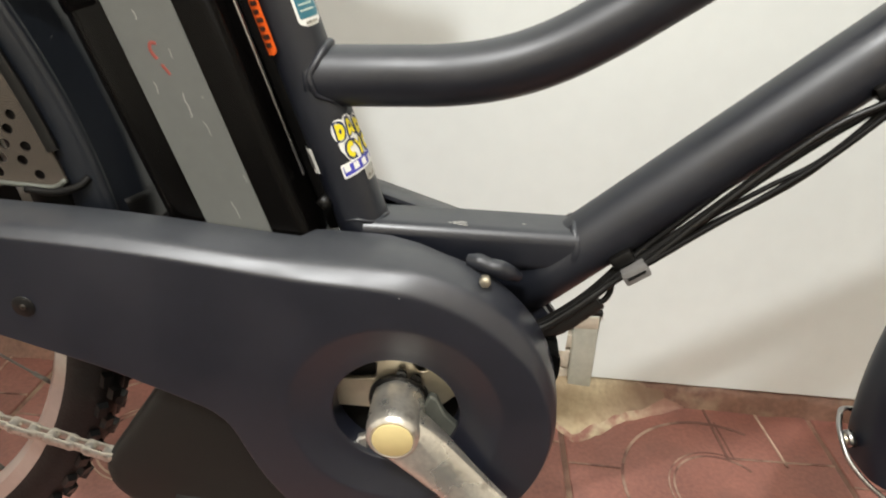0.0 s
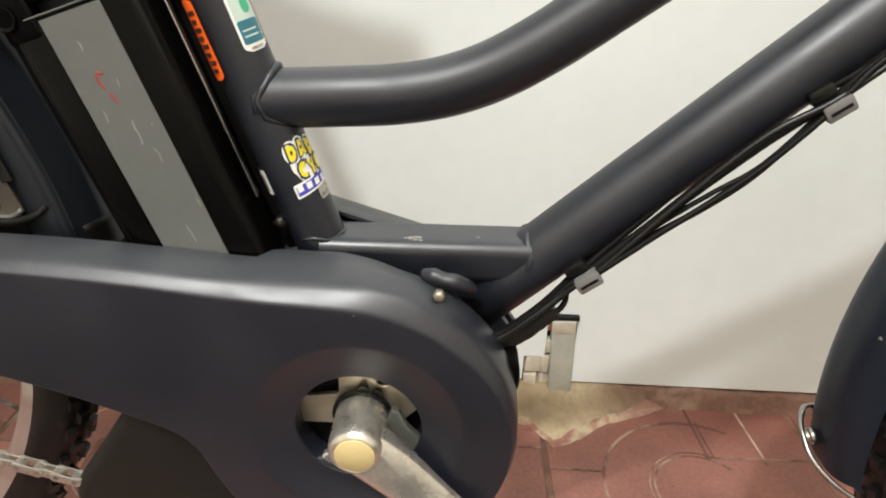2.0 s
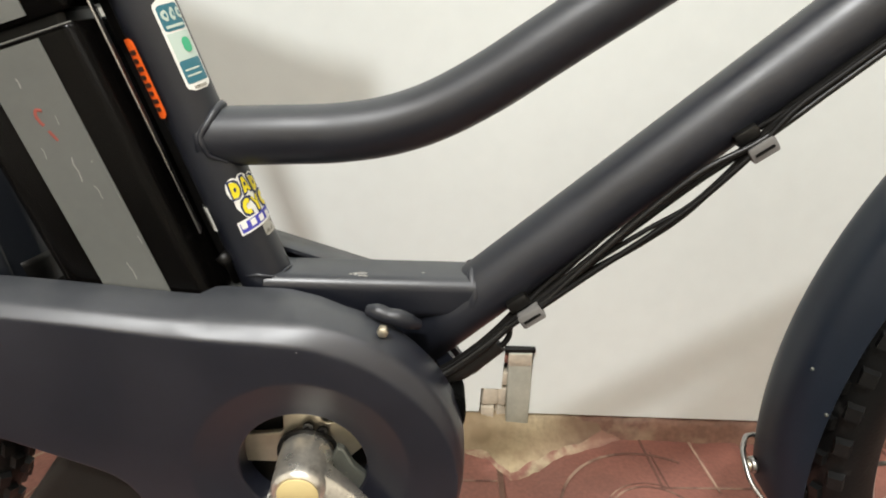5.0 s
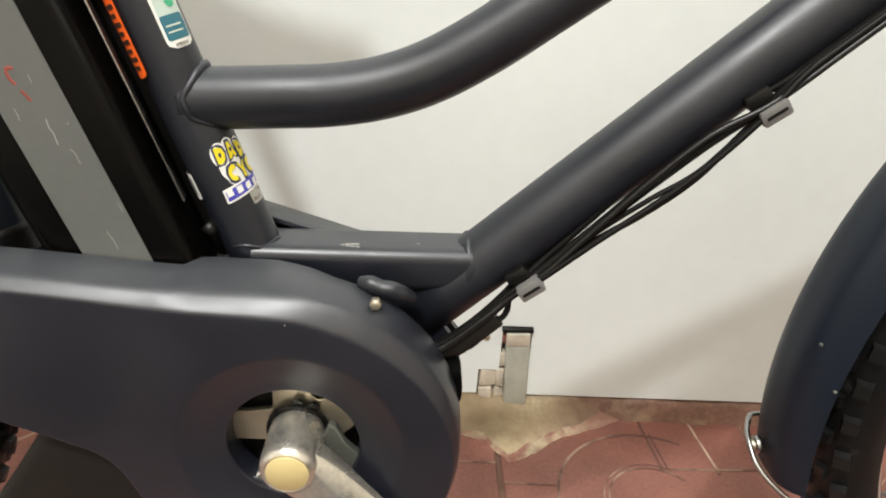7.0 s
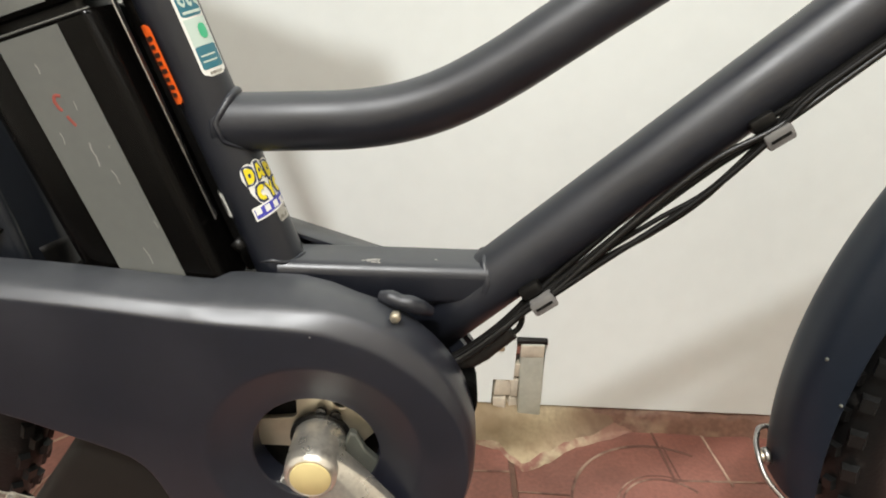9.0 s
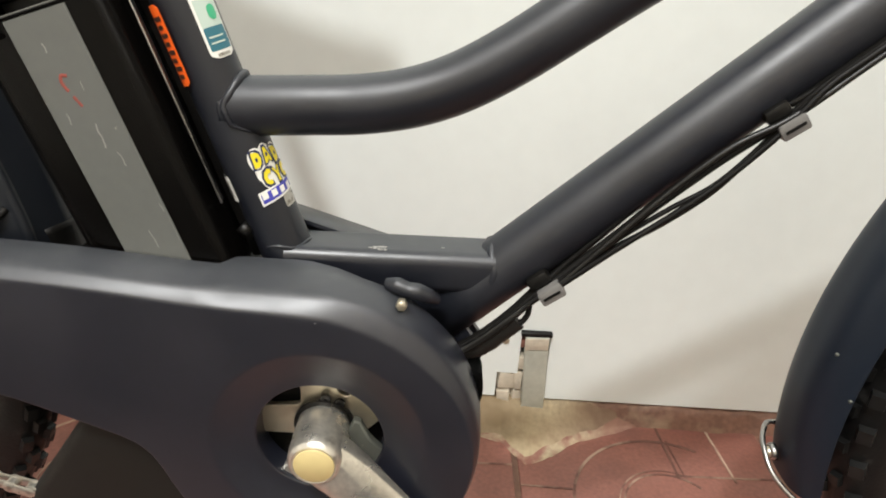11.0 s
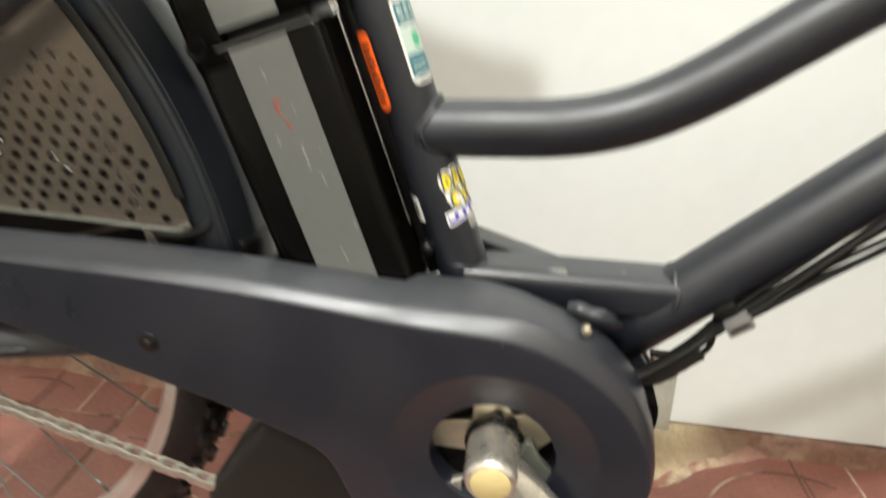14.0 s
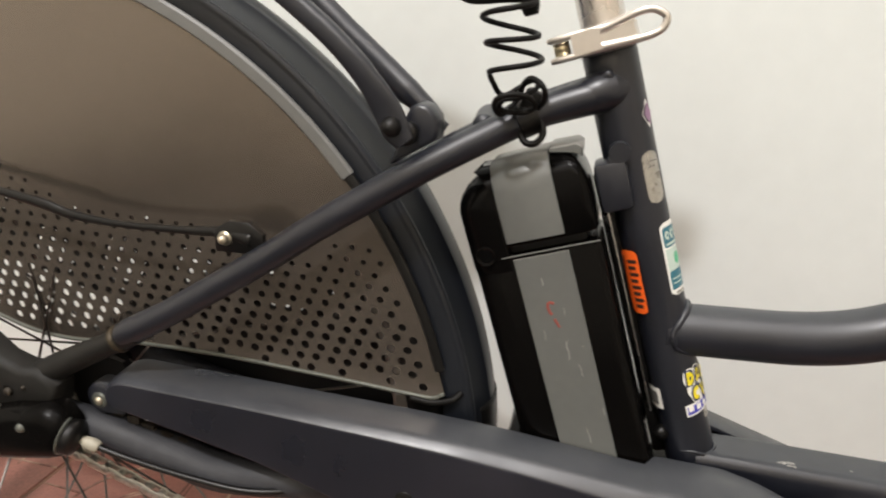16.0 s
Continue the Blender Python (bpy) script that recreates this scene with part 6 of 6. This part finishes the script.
# ---- coiled cable lock wound on the stay ----
def build_lock():
    knot = [(-0.128, -0.038, 0.631), (-0.124, -0.050, 0.637), (-0.125, -0.056, 0.644), (-0.132, -0.050, 0.6475), (-0.1375, -0.040, 0.643), (-0.140, -0.034, 0.635), (-0.147, -0.044, 0.6265), (-0.1505, -0.052, 0.631), (-0.148, -0.058, 0.6365), (-0.141, -0.058, 0.639), (-0.133, -0.054, 0.638), (-0.129, -0.046, 0.633),
            (-0.134, -0.040, 0.6285), (-0.142, -0.044, 0.6280), (-0.1485, -0.048, 0.6300), (-0.1460, -0.050, 0.6350), (-0.137, -0.046, 0.6370), (-0.130, -0.036, 0.6420), (-0.134, -0.030, 0.6450), (-0.1480, -0.036, 0.6360), (-0.1530, -0.046, 0.6430)]
    pts = list(knot)
    turns, n = 2.62, 12
    for k in range(int(n * turns)):
        a = 2 * math.pi * k / n + math.pi
        h = k / n
        pts.append((-0.1415 - 0.0030 * h + 0.0146 * math.cos(a), -0.043 + 0.0140 * math.sin(a), 0.6480 + 0.0148 * h + 0.0015 * math.sin(2.7 * h)))
    pts.append((-0.1375, -0.043, 0.6865))
    ob = part("coil", new_tube(pts, 0.00155, 10, 4), CABLE, None, "")
    return ob


coil = build_lock()
plug_end = part("connector", new_tube([(-0.1360, -0.043, 0.6790), (-0.1372, -0.043, 0.6830), (-0.1385, -0.043, 0.6900), (-0.1395, -0.043, 0.7050)], [0.0036, 0.0050, 0.0052, 0.0050], 16), CABLE, None)
lead = part("lead", new_tube([(-0.1390, -0.043, 0.6875), (-0.1500, -0.046, 0.6868), (-0.1680, -0.048, 0.6852), (-0.1780, -0.044, 0.6900)], 0.0026, 12), CABLE, None)
lock_thing = empty("cable_lock", "black coiled cable lock wrapped round the seat stay", "cable lock", (-0.130, -0.020, 0.626))
for ob in (coil, plug_end, lead):
    ob.parent = lock_thing
    ob.matrix_parent_inverse = Matrix.Translation((0.130, 0.020, -0.626))
bm = bmesh.new()
q = (Vector(STAY[2]) - Vector(STAY[3])).normalized()
tube(bm, [Vector((-0.137, -0.0225, 0.6225)) - q * 0.006, Vector((-0.137, -0.0225, 0.6225)) + q * 0.006], 0.0112, 20)
box(bm, pose(-0.1335, -0.026, 0.634, 0, 25, 0), 0.0105, 0.010, 0.0120, 0.002)
ob = part("band", bm, BLACK, lock_thing, "black rubber band", sharp=40)
ob.matrix_parent_inverse = Matrix.Translation((0.130, 0.020, -0.626))
ring = [(-0.131 + 0.0062 * math.cos(radians(a)), -0.030 + 0.004 * math.sin(radians(a)), 0.6165 + 0.0065 * math.sin(radians(a))) for a in range(-20, 350, 20)]
ob = part("ring", new_tube(ring, 0.0020, 10, 4), CABLE, lock_thing)
ob.matrix_parent_inverse = Matrix.Translation((0.130, 0.020, -0.626))

# ---- paving tiles, last ----
TILE = 0.34


def build_tile():
    bm = bmesh.new()
    box(bm, pose(TILE / 2, TILE / 2, -0.006), TILE - 0.007, TILE - 0.007, 0.012, 0.0022, 2)
    return part("tile", bm, TILEM, floor, sharp=50)


def ribbon(bm, pts, w, z=0.0):
    left, right = [], []
    n = len(pts)
    for i in range(n):
        a, b = Vector(pts[max(i - 1, 0)]), Vector(pts[min(i + 1, n - 1)])
        t = (b - a).normalized()
        s = Vector((-t.y, t.x)) * w * 0.42
        p = Vector(pts[i])
        left.append(p + s)
        right.append(p - s)
    for i in range(n - 1):
        quad = [left[i], left[i + 1], right[i + 1], right[i]]
        top = [bm.verts.new((q.x, q.y, z + 0.0009)) for q in quad]
        low = [bm.verts.new((q.x, q.y, z - 0.001)) for q in quad]
        bm.faces.new(top)
        for j in range(4):
            bm.faces.new((top[j], top[(j + 1) % 4], low[(j + 1) % 4], low[j]))


def build_relief():
    """The embossed rings and bars of one tile, counted from its own corner."""
    bm = bmesh.new()
    cx, cy = 0.183, 0.170

    def arc(r, a0, a1, w):
        ribbon(bm, [(cx + r * math.cos(radians(a0 + (a1 - a0) * k / 40)), cy + r * math.sin(radians(a0 + (a1 - a0) * k / 40))) for k in range(41)], w)

    arc(0.117, 60, 300, 0.0042)
    arc(0.057, 40, 320, 0.0030)
    arc(0.063, 60, 300, 0.0020)
    ribbon(bm, [(0.204, 0.225), (0.198, 0.335)], 0.0036)
    ribbon(bm, [(0.212, 0.225), (0.206, 0.290)], 0.0020)
    ribbon(bm, [(0.275, 0.220), (0.266, 0.335)], 0.0040)
    ribbon(bm, [(0.200, 0.226), (0.336, 0.229)], 0.0034)
    ribbon(bm, [(0.004, 0.196), (0.066, 0.194)], 0.0030)
    ribbon(bm, [(0.204, 0.115), (0.198, 0.006)], 0.0036)
    ribbon(bm, [(0.275, 0.120), (0.266, 0.006)], 0.0040)
    return part("embossed_line", bm, GROUT, floor, smooth=False)


first_tile, first_relief = build_tile(), build_relief()
count = 0
for i in range(-8, 8):
    for j in range(-1, 2):
        x, y = 0.200 + TILE * i, 0.036 + TILE * j
        if y > WALL_Y:
            continue
        m = pose(x, y, 0.0006 * noise.noise((i * 1.3, j * 2.1, 0)))
        if count == 0:
            first_tile.matrix_basis = m
            first_relief.matrix_basis = m
        else:
            again(first_tile, m)
            again(first_relief, m)
        count += 1
